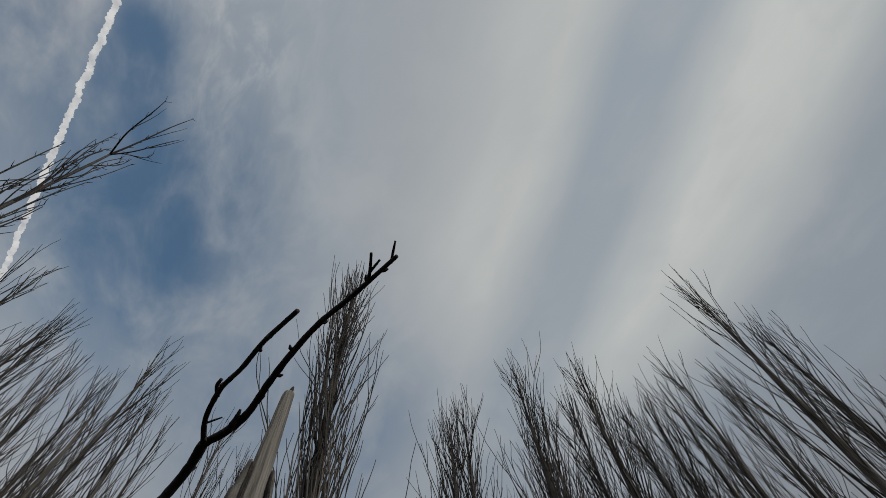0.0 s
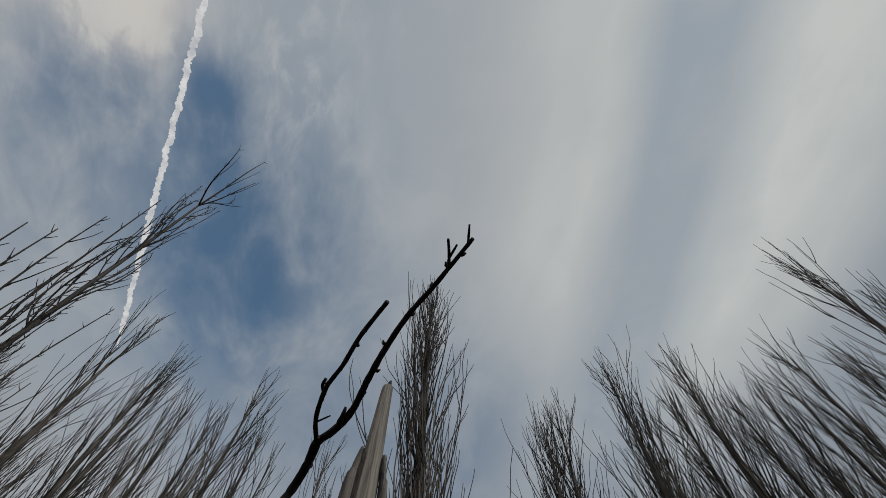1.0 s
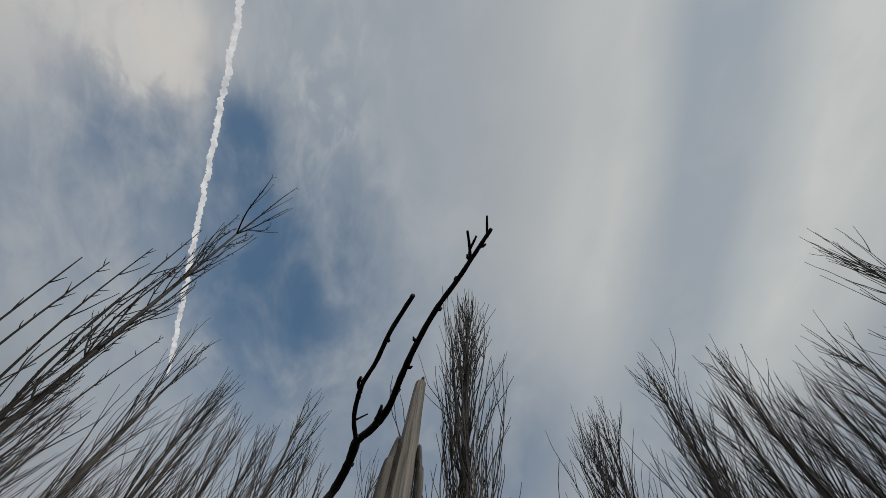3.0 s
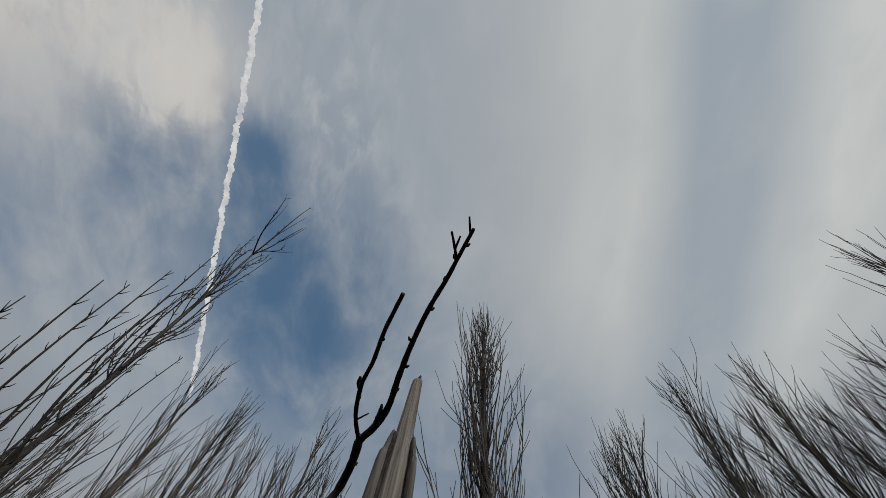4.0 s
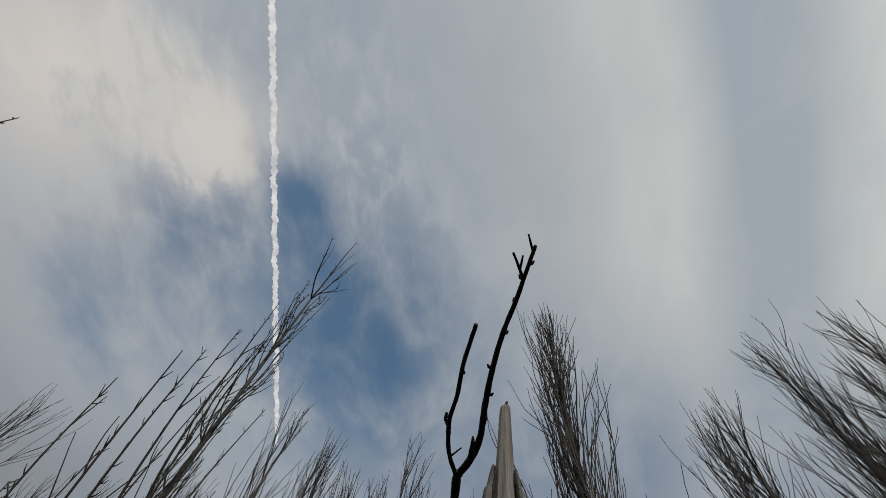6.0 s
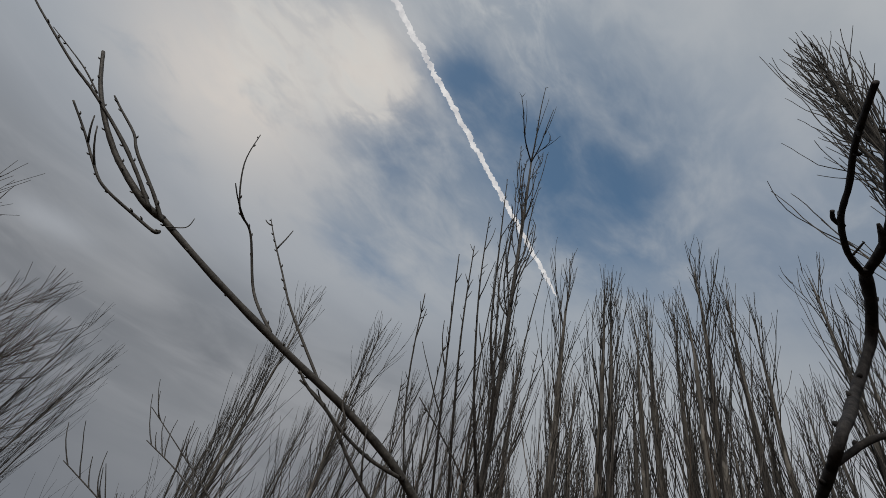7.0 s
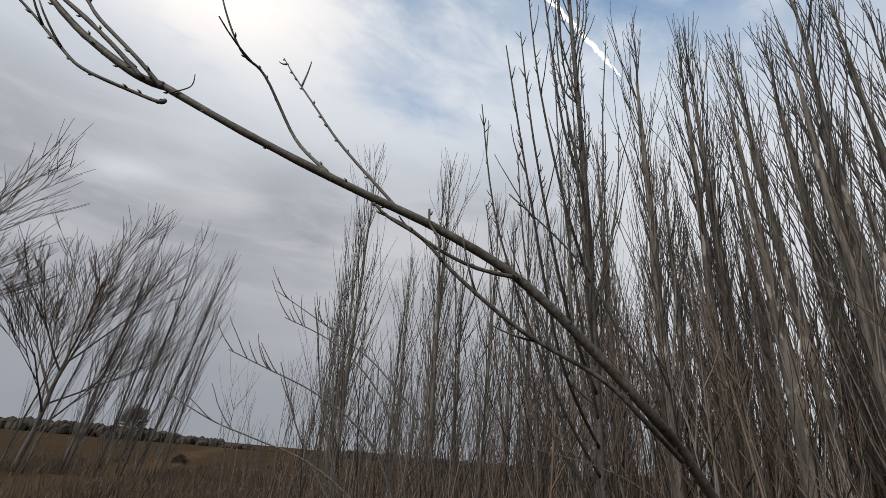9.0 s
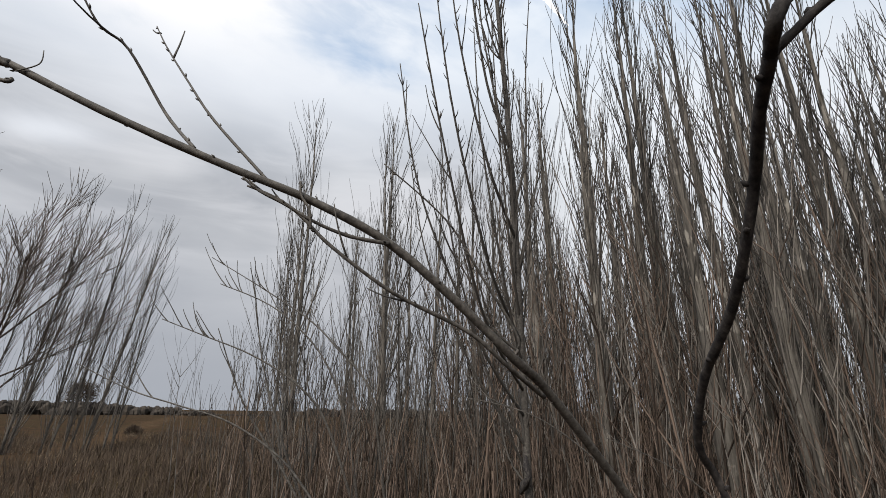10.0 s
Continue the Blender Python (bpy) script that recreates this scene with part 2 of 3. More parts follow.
def soil(k, where):
    a = k.noise(where, 0.22, 6.0, 0.62)
    b = k.noise(where, 1.7, 7.0, 0.65)
    c = k.noise(where, 14.0, 4.0, 0.7)
    col = k.ramp(a, [(0.32, (0.030, 0.021, 0.014)), (0.45, (0.066, 0.041, 0.026)), (0.56, (0.044, 0.034, 0.020)), (0.68, (0.082, 0.055, 0.036))])
    col = k.mix(k.math("MULTIPLY", k.span(b, 0.45, 0.56), 0.8), col, (0.036, 0.026, 0.018, 1))
    sep_ = k.add("ShaderNodeSeparateXYZ", Vector=where).outputs
    off = k.math("ADD", k.math("MULTIPLY", sep_[0], 0.911), k.math("MULTIPLY", sep_[1], 0.413))
    off = k.math("ADD", k.math("ABSOLUTE", k.math("ADD", off, TRACK)), k.math("MULTIPLY", b, 1.6))
    col = k.mix(k.math("MULTIPLY", k.span(off, 3.2, 0.8), 0.28), col, (0.125, 0.080, 0.048, 1))
    return k.mix(k.math("MULTIPLY", k.span(c, 0.5, 0.75), 0.45), col, (0.125, 0.096, 0.069, 1))


SOIL = surface("dry_meadow", soil, 0.95, 0.8, (5, 5, 5), 0.08)


def vapour():
    m = bpy.data.materials.new("vapour")
    m.use_nodes = True
    k = Nodes(m.node_tree)
    o = k.add("ShaderNodeOutputMaterial")
    where = k.add("ShaderNodeTexCoord").outputs["Object"]
    # glows by emission in place of the sunlight that would whiten the trail
    e = k.add("ShaderNodeEmission", Strength=1.0)
    k.put(e.inputs[0], k.ramp(k.noise(where, 0.035, 4.0, 0.6), [(0.3, (0.46, 0.46, 0.48)), (0.65, (0.72, 0.71, 0.70))]))
    k.put(o.inputs[0], e.outputs[0])
    return m


VAPOUR = vapour()


# ---- mesh helpers ----
class Wood:
    """Collects tapered round pieces into one mesh."""

    def __init__(self):
        self.v, self.f = [], []

    def tube(self, pts, radii, sides=3, cap=True, rough=0.0, rng=random):
        pts = [Vector(p) for p in pts]
        base = len(self.v)
        ref = Vector((1, 0, 0)) if abs((pts[-1] - pts[0]).normalized().x) < 0.8 else Vector((0, 1, 0))
        for i, p in enumerate(pts):
            d = (pts[min(i + 1, len(pts) - 1)] - pts[max(i - 1, 0)]).normalized()
            a = d.cross(ref).normalized()
            b = d.cross(a)
            for j in range(sides):
                t = 2 * math.pi * j / sides
                r = radii[i] * (1 + rough * rng.uniform(-1, 1))
                self.v.append(p + a * (r * math.cos(t)) + b * (r * math.sin(t)))
        for i in range(len(pts) - 1):
            for j in range(sides):
                q = base + i * sides + j
                w = base + i * sides + (j + 1) % sides
                self.f.append((q, w, w + sides, q + sides))
        if cap:
            last = base + (len(pts) - 1) * sides
            self.f.append(tuple(last + j for j in range(sides)))
            self.f.append(tuple(base + j for j in reversed(range(sides))))
        return pts

    def blade(self, a, b, w):
        side = (b - a).cross(Vector((0, 0, 1)))
        side = (side.normalized() if side.length > 1e-5 else Vector((1, 0, 0))) * w
        i = len(self.v)
        self.v += [a - side, a + side, b]
        self.f.append((i, i + 1, i + 2))

    def mesh(self, name, material, smooth=True):
        me = bpy.data.meshes.new(name)
        me.from_pydata(self.v, [], self.f)
        me.materials.append(material)
        me.polygons.foreach_set("use_smooth", [smooth] * len(me.polygons))
        me.update()
        return me


def smooth_path(ctrl, per=5):
    """A soft line through the bends of a branch."""
    c = [Vector(p) for p in ctrl]
    out_ = []
    for i in range(len(c) - 1):
        p0, p1, p2, p3 = c[max(i - 1, 0)], c[i], c[i + 1], c[min(i + 2, len(c) - 1)]
        for k in range(per):
            t = k / per
            out_.append(0.5 * ((2 * p1) + (p2 - p0) * t + (2 * p0 - 5 * p1 + 4 * p2 - p3) * t * t + (3 * p1 - p0 - 3 * p2 + p3) * t ** 3))
    return out_ + [c[-1]]


def part(name, wood, material, parent, label="", smooth=True):
    ob = new(name, wood.mesh(name, material, smooth))
    ob.parent = parent
    return tagged(ob, label)


def thing(name, label, category, group="", kind=""):
    return tagged(new(name), label, category, group, kind)


def shoot(rng, start, heading, length, bend, wander, steps):
    """A growing shoot that turns upwards as it goes."""
    p, d, pts = Vector(start), Vector(heading).normalized(), [Vector(start)]
    for i in range(steps):
        d = (d + Vector((0, 0, bend)) + Vector((rng.uniform(-1, 1), rng.uniform(-1, 1), rng.uniform(-0.4, 0.4))) * wander).normalized()
        p = p + d * (length / steps)
        pts.append(p.copy())
    return pts


def along(pts, u):
    x = u * (len(pts) - 1)
    i = min(int(x), len(pts) - 2)
    return pts[i].lerp(pts[i + 1], x - i), (pts[i + 1] - pts[i]).normalized()


def taper(r0, r1, k):
    return [r0 + (r1 - r0) * i / (k - 1) for i in range(k)]


# ---- the ground ----
def hill(x, y):
    r = math.hypot(x, y)
    near = 0.10 * noise.noise(Vector((x * 0.25, y * 0.25, 0))) * min(1, r / 4)
    swell = 0.45 * noise.noise(Vector((x * 0.09, y * 0.09, 8))) * min(1, r / 16) * (1 if r < 60 else max(0, 2 - r / 60))
    return near + swell + 0.35 * noise.noise(Vector((x * 0.04, y * 0.04, 3))) * min(1, r / 25)


def build_ground():
    v, f = [(0, 0, hill(0, 0))], []
    rings = [0.6 * 1.115 ** i for i in range(82)]
    seg = 96
    for r in rings:
        for j in range(seg):
            a = 2 * math.pi * j / seg
            x, y = r * math.cos(a), r * math.sin(a)
            v.append((x, y, hill(x, y) if r < 300 else 0.0))
    for j in range(seg):
        f.append((0, 1 + j, 1 + (j + 1) % seg))
    for i in range(len(rings) - 1):
        for j in range(seg):
            a, b = 1 + i * seg + j, 1 + i * seg + (j + 1) % seg
            f.append((a, a + seg, b + seg, b))
    me = bpy.data.meshes.new("ground")
    me.from_pydata(v, [], f)
    me.materials.append(SOIL)
    me.polygons.foreach_set("use_smooth", [True] * len(me.polygons))
    tagged(new("ground", me), "dry brown and olive winter meadow with bare soil", "ground", kind="structure")


build_ground()


# ---- poplars ----
def poplar(seed, height=12.0, spread=1.0, limbs=70, twigs=5, first=0.05, thick=1.0, label="bare columnar poplar with dense upright grey-brown twigs", bark=None):
    rng = random.Random(seed)
    tree = thing("poplar_tree", label, "tree", "poplars of the stand")
    trunk, crown = Wood(), Wood()
    steps = 16
    line = [Vector((0, 0, -0.15))]
    lean = Vector((rng.uniform(-1, 1), rng.uniform(-1, 1), 0)) * 0.012
    for i in range(1, steps + 1):
        line.append(line[-1] + Vector((lean.x + rng.uniform(-1, 1) * 0.035, lean.y + rng.uniform(-1, 1) * 0.035, 1)) * (height * 0.955 / steps))
    r0 = 0.0088 * height * thick
    radii = [r0 * (1.25 if i == 0 else 1) * (1 - i / steps) ** 0.85 + 0.007 for i in range(steps + 1)]
    trunk.tube(line, radii, 8, rough=0.05, rng=rng)
    frame_wood = Wood()
    for i in range(limbs):
        u = first + (0.97 - first) * ((i + rng.random()) / limbs) ** 1.25
        p, d = along(line, u)
        a = rng.uniform(0, 2 * math.pi)
        tilt = rng.uniform(0.17, 0.40) * spread
        go = Vector((math.cos(a) * tilt, math.sin(a) * tilt, 1.0))
        length = (1.3 + (1 - u) ** 0.6 * height * 0.27) * rng.uniform(0.65, 1.15)
        length = min(length, (height - p.z) * rng.uniform(0.6, 1.05) + 0.15)
        k = 8
        pts = shoot(rng, p, go, length, 0.085, 0.085, k)
        lr = (0.0075 + 0.0027 * length) * rng.uniform(0.8, 1.2)
        # limbs low on the trunk take the paler wood, sunlight put into their colour
        (frame_wood if u < 0.40 else crown).tube(pts, taper(lr, 0.005, k + 1), 4 if lr > 0.018 else 3, cap=False)
        for j in range(int(twigs * (0.25 + 0.215 * length) * rng.uniform(0.7, 1.2))):
            q, dd = along(pts, rng.uniform(0.08, 0.85))
            b = rng.uniform(0, 2 * math.pi)
            h = dd + Vector((math.cos(b), math.sin(b), rng.uniform(0.0, 0.4))) * rng.uniform(0.20, 0.42)
            tl = rng.uniform(0.6, 1.7) * (0.6 + 0.2 * length)
            tl = min(tl, max(0.25, (height + 0.2 - q.z) * rng.uniform(0.6, 1.05)))
            tw = shoot(rng, q, h, tl, 0.12, 0.12, 8)
            crown.tube(tw, taper(0.0099, 0.0050, 9), 3, cap=False)
    for i in range(4):
        pts = shoot(rng, along(line, rng.uniform(0.88, 0.99))[0], (rng.uniform(-0.25, 0.25), rng.uniform(-0.25, 0.25), 1), height * rng.uniform(0.06, 0.12), 0.05, 0.08, 7)
        crown.tube(pts, taper(0.011, 0.005, 8), 3, cap=False)
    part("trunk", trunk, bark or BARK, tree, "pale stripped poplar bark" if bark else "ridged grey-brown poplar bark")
    part("limb_frame", frame_wood, LIMB, tree, "pale grey upright lower limbs, lightened as if sunlit")
    part("crown", crown, TWIG, tree, "fine dark grey twigs")
    return tree


def stand(proto, spots, seed, tall=12.0, tilt=0.0):
    """Copies of the given trees at (x, y, height)."""
    rng = random.Random(seed)
    for i, (x, y, h) in enumerate(spots):
        k = h / tall
        lean = Matrix.Rotation(tilt * rng.uniform(0.6, 1.3), 4, "Y")
        m = Matrix.Translation((x, y, hill(x, y))) @ lean @ Matrix.LocRotScale(None, Euler((rng.uniform(-0.02, 0.02), rng.uniform(-0.02, 0.02), rng.uniform(0, 6.28))), (k, k, k))
        t = proto[i] if i < len(proto) else proto[rng.randrange(len(proto))]
        if "used" not in t:
            t["used"] = 1
            t.matrix_basis = m
        else:
            copy_thing(t, m)


P = [poplar(11, twigs=4.5, thick=1.25, first=0.09), poplar(12, limbs=64, thick=1.3, first=0.12), poplar(13, spread=0.8, thick=1.4), poplar(14, spread=0.95, limbs=64, thick=1.2), poplar(15, spread=0.7, thick=1.3, first=0.1)]
LIGHT = [poplar(16, limbs=34, twigs=2.8, spread=0.8, thick=1.4, first=0.12), poplar(17, limbs=30, twigs=2.8, spread=1.0, thick=1.5, first=0.15), poplar(18, limbs=36, twigs=2.8, spread=0.7, thick=1.3)]
FRONT = [(2.9, 8.6, 12.0), (3.9, 8.8, 11.5), (4.4, 9.3, 12.0), (5.7, 7.6, 12.5), (5.2, 8.2, 11.2), (5.7, 8.5, 12.0), (6.9, 7.7, 12.0), (7.5, 7.9, 12.0),
         (7.3, 6.1, 11.5), (7.7, 5.4, 11.0), (8.4, 0.7, 11.5), (8.9, 0.2, 12.0), (8.2, -1.35, 12.1), (8.6, -2.95, 12.4), (9.5, -4.2, 11.5),
         (9.6, -5.3, 12.0), (9.5, -6.4, 12.0), (7.5, -5.85, 13.0), (8.4, -7.4, 12.5), (9.9, -9.1, 12.0), (8.9, -2.5, 12.0), (10.2, -2.0, 12.5), (10.5, -4.6, 12.0), (8.8, -5.2, 12.0), (10.3, -6.9, 12.5)]
SLIM = [poplar(26, limbs=46, twigs=3.1, spread=0.85, thick=1.25, first=0.06), poplar(27, limbs=40, twigs=3.3, spread=1.0, thick=1.2, first=0.08), poplar(28, limbs=50, twigs=2.9, spread=0.75, thick=1.35, first=0.05)]
stand(SLIM, FRONT[:10], 1)
stand(P, [f for f in FRONT[10:] if f[1] > -5.0], 6)
stand(SLIM, [f for f in FRONT[10:] if f[1] <= -5.0], 7)
NEAR = [(3.75, 6.6, 8.6), (4.55, 6.15, 9.2), (2.4, 7.0, 8.8), (6.6, 6.4, 9.6), (5.1, 6.3, 9.0)]
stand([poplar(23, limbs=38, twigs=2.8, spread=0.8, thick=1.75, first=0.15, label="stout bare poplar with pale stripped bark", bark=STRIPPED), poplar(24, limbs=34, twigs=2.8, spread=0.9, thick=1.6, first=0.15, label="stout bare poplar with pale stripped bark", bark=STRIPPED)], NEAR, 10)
stand([poplar(19, limbs=130, twigs=4.0, spread=0.49, thick=1.2, label="dense narrow bare poplar standing close by")], [(4.95, 2.0, 12.75)], 9)
MIDDLE = [(-3.8, 13.5, 11.0), (-1.5, 13.0, 11.0), (-0.1, 11.2, 9.0), (-1.2, 11.8, 10.0), (-4.3, 14.6, 10.0), (0.9, 11.6, 10.0), (1.7, 10.6, 10.5), (-2.6, 15.5, 9.0), (-0.8, 15.0, 9.5), (0.6, 14.2, 10.0), (-5.2, 16.5, 8.5), (-3.2, 18.0, 9.0), (1.6, 13.5, 10.0), (-1.8, 17.0, 9.0)]
stand([poplar(21, spread=1.0, limbs=42, twigs=3.0, thick=0.8, label="slender bare poplar with sparse upright shoots"), poplar(22, spread=0.9, limbs=38, twigs=3.0, thick=0.8, label="slender bare poplar with sparse upright shoots")], MIDDLE, 2)
rng = random.Random(5)
ROWS = []
for i in range(1300):
    a, d = radians(rng.uniform(11, 124)), rng.uniform(9.5, 24)
    x, y = d * math.sin(a), d * math.cos(a)
    gap_ = min(math.hypot(x - q[0], y - q[1]) for q in FRONT + NEAR + ROWS)
    edge = 54 < math.degrees(a) < 80 and d < 15
    if gap_ > 0.85 and not edge and len(ROWS) < 112:
        ROWS.append((x, y, rng.uniform(9.5, 12.2)))
stand(LIGHT, ROWS, 3)
LOW = []
for i in range(400):
    a, d = radians(rng.uniform(30, 92)), rng.uniform(10.0, 17.0)
    x, y = d * math.sin(a), d * math.cos(a)
    if min(math.hypot(x - q[0], y - q[1]) for q in FRONT + NEAR + ROWS + LOW) > 0.6 and len(LOW) < 46:
        LOW.append((x, y, rng.uniform(0.42, 0.58) * d + 0.8))
stand([poplar(29, limbs=46, twigs=3.4, spread=1.1, thick=1.1, first=0.03, label="small bushy bare poplar inside the stand")], LOW, 13)


FAR = [(-4.5, 34, 6.5), (-1.5, 38, 7.5), (1.0, 33, 6.0), (3.5, 36, 7.5), (5.5, 31, 7.0), (8.0, 34, 8.0), (2.2, 29, 6.0), (-6.5, 41, 7.0), (10.5, 30, 8.5), (0.0, 26, 6.5)]
stand(LIGHT, FAR, 12)


# ---- the tall young poplar in front of the stand ----
def young_poplar():
    rng = random.Random(77)
    tree = thing("young_poplar", "tall slim young poplar with sparse budded side shoots", "tree")
    trunk = Wood()
    line = smooth_path([(0.78, 4.32, -0.15), (0.74, 4.22, 1.8), (0.67, 4.00, 3.8), (0.545, 3.74, 5.5), (0.475, 3.67, 6.8), (0.43, 3.66, 7.66)], 5)
    trunk.tube(line, taper(0.037, 0.012, len(line)), 10, rough=0.05, rng=rng)
    part("trunk", trunk, YOUNG, tree)

    def limb(start, end, r0, sprigs):
        """A side shoot that leaves the trunk, then climbs beside it."""
        w = Wood()
        p, q = Vector(start), Vector(end)
        m1 = Vector((p.x + (q.x - p.x) * 0.42, p.y + (q.y - p.y) * 0.42, p.z + (q.z - p.z) * 0.22))
        m2 = Vector((p.x + (q.x - p.x) * 0.82, p.y + (q.y - p.y) * 0.82, p.z + (q.z - p.z) * 0.62))
        sway = Vector((rng.uniform(-1, 1), rng.uniform(-1, 1), 0)) * 0.03
        pts = smooth_path([p, m1 + sway, m2 - sway, q], 6)
        w.tube(pts, taper(r0, 0.0040, len(pts)), 5, rough=0.06, rng=rng)
        length = (q - p).length
        for j in range(int(9 * length)):
            k, d = along(pts, rng.uniform(0.15, 1.0))
            side = Vector((rng.uniform(-1, 1), rng.uniform(-1, 1), 0.7)).normalized()
            w.tube([k, k + side * 0.03 + d * 0.01, k + side * rng.uniform(0.04, 0.07) + d * 0.03], [0.0042, 0.0035, 0.0018], 4)
        for j in range(sprigs):
            k, d = along(pts, rng.uniform(0.3, 0.85))
            side = Vector((rng.uniform(-1, 1), rng.uniform(-1, 1), 0.2)).normalized()
            w.tube(shoot(rng, k, d + side * 0.6, rng.uniform(0.25, 0.8), 0.12, 0.08, 6), taper(0.0055, 0.0024, 7), 4, cap=False)
        part("limb", w, TWIG, tree)

    top = line[-1]
    for end, r0 in (((-0.03, 3.02, 8.21), 0.012), ((0.31, 3.17, 9.10), 0.014), ((0.49, 3.12, 8.35), 0.010), ((0.57, 3.36, 8.02), 0.006)):
        limb(top, end, r0, 1)
    for u, end, r0 in ((0.42, (0.12, 3.27, 6.5), 0.017), (0.68, (0.32, 3.40, 7.25), 0.014), (0.24, (-0.06, 2.73, 4.61), 0.016), (0.20, (-0.17, 2.48, 4.2), 0.015),
                       (0.33, (0.02, 3.02, 5.4), 0.016), (0.38, (0.30, 3.34, 5.9), 0.014), (0.26, (0.42, 3.3, 5.0), 0.013), (0.36, (0.86, 3.7, 5.6), 0.013),
                       (0.18, (-0.32, 2.95, 4.1), 0.014), (0.30, (0.98, 3.9, 4.7), 0.012), (0.14, (-0.02, 3.3, 3.9), 0.012), (0.22, (0.25, 3.1, 4.6), 0.013), (0.16, (-0.25, 3.6, 3.6), 0.012)):
        limb(along(line, u)[0], end, r0, 2)
    limb((0.70, 4.12, 2.12), (0.22, 4.05, 2.92), 0.013, 3)
    scrap = Wood()
    scrap.tube([(0.735, 4.20, 1.30), (0.72, 4.17, 1.22), (0.75, 4.16, 1.15), (0.70, 4.17, 1.09), (0.67, 4.18, 1.02)], [0.010, 0.028, 0.018, 0.038, 0.010], 7, rough=0.4, rng=rng)
    part("bark_scrap", scrap, DEAD, tree, "curled dark strip of loose bark")
    for i in range(14):
        p, d = along(line, rng.uniform(0.36, 0.90))
        side = Vector((rng.uniform(-1, 1), rng.uniform(-1, 1), 0)) * 0.22
        limb(p, p + d * rng.uniform(0.6, 1.5) + side, 0.007, 0)
    for i in range(22):
        p, d = along(line, rng.uniform(0.12, 0.62))
        side = Vector((rng.uniform(-1, 1), rng.uniform(-1, 1), 0)) * 0.30
        limb(p, p + d * rng.uniform(0.8, 2.0) + side, 0.010, 1)


young_poplar()


# ---- trees out in the field ----
def field_tree(seed, height, lean, label):
    rng = random.Random(seed)
    tree = thing("field_tree", label, "tree")
    trunk = Wood()
    top = Vector((lean[0], lean[1], 1)) * height * 0.45
    line = smooth_path([(0, 0, -0.2), top * 0.35 + Vector((0.1, 0, 0)), top * 0.7, top], 4)
    trunk.tube(line, taper(0.020 * height * 0.6, 0.05, len(line)), 10, rough=0.06, rng=rng)

    def grow(crown, p, d, length, r, level):
        k = 5
        pts = shoot(rng, p, d, length, 0.035, 0.045, k)
        crown.tube(pts, taper(max(r, 0.0110), max(r * 0.5, 0.0080), k + 1), 5 if level < 2 else 3, cap=False)
        if level >= 4:
            return
        for j in range((6, 6, 5, 3)[level]):
            q, dd = along(pts, rng.uniform(0.3, 1.0))
            a = rng.uniform(0, 6.28)
            side = Vector((math.cos(a), math.sin(a), rng.uniform(-0.1, 0.5)))
            grow(crown, q, dd + side * rng.uniform(0.30, 0.50), length * rng.uniform(0.5, 0.75), r * 0.5, level + 1)

    part("trunk", trunk, PALE_BARK, tree)
    for i in range(11):
        p, d = along(line, 0.30 + 0.70 * i / 10)
        crown = Wood()
        a = i * 2.4 + rng.uniform(-0.4, 0.4)
        grow(crown, p, Vector((math.cos(a), math.sin(a), rng.uniform(0.6, 1.5))) + Vector((*lean, 0)), height * rng.uniform(0.29, 0.40), 0.042, 1)
        part("limb", crown, PALE_TWIG, tree)
    return tree


field_tree(31, 9.7, (0.10, 0.0), "broad bare tree with a fan of fine pale twigs").matrix_basis = pose(-17.2, 18.6, hill(-17.2, 18.6))
field_tree(32, 10.6, (0.02, 0.0), "large bare spreading tree with pale grey twigs").matrix_basis = pose(-19.4, 12.5, hill(-19.4, 12.5))
CLUMP = [(-15.4, 18.7, 11.0), (-14.6, 20.6, 11.4), (-14.1, 19.2, 10.0), (-13.4, 19.9, 10.2), (-16.0, 19.6, 10.0), (-16.8, 20.4, 9.5), (-13.0, 21.0, 9.4), (-17.8, 22.0, 9.6), (-15.6, 22.4, 10.4), (-13.8, 20.7, 10.8), (-16.4, 18.2, 8.2), (-12.8, 20.2, 8.0), (-17.6, 18.4, 8.4), (-14.9, 19.8, 9.0), (-15.9, 21.2, 9.6)]
stand([poplar(41, spread=0.75, limbs=27, twigs=2.4, first=0.03, thick=0.5, label="thin-stemmed bare poplar standing out in the field"), poplar(42, spread=0.9, limbs=24, twigs=2.4, first=0.03, thick=0.5, label="thin-stemmed bare poplar standing out in the field")], CLUMP, 4, tilt=0.13)


# ---- undergrowth ----
def stems(name, label, spots, low, high, material, width, seed, twig=2, category="undergrowth"):
    rng = random.Random(seed)
    w = Wood()
    for x, y in spots:
        h = rng.uniform(low, high) * rng.uniform(0.7, 1.1)
        a = rng.uniform(0, 6.28)
        t = rng.uniform(0.0, 0.30) * rng.random() ** 0.5
        pts = shoot(rng, (x, y, hill(x, y) - 0.05), (math.cos(a) * t, math.sin(a) * t, 1), h, 0.03, 0.08, 5)
        r = width * rng.choice((0.5, 0.7, 0.9, 1.2, 1.7)) * (0.5 + 0.5 * h / high)
        w.tube(pts, taper(r, 0.003, 6), 3, cap=False)
        for j in range(twig):
            q, d = along(pts, rng.uniform(0.25, 0.9))
            w.tube(shoot(rng, q, d + Vector((rng.uniform(-1, 1), rng.uniform(-1, 1), 0.2)) * 0.7, h * rng.uniform(0.15, 0.4), 0.12, 0.1, 3), taper(r * 0.5, 0.0028, 4), 3, cap=False)
    ob = new(name, w.mesh(name, material))
    tagged(ob, label, category, kind="stuff")


def scatter(count, seed, a0, a1, d0, d1, power=1.0):
    rng = random.Random(seed)
    out_ = []
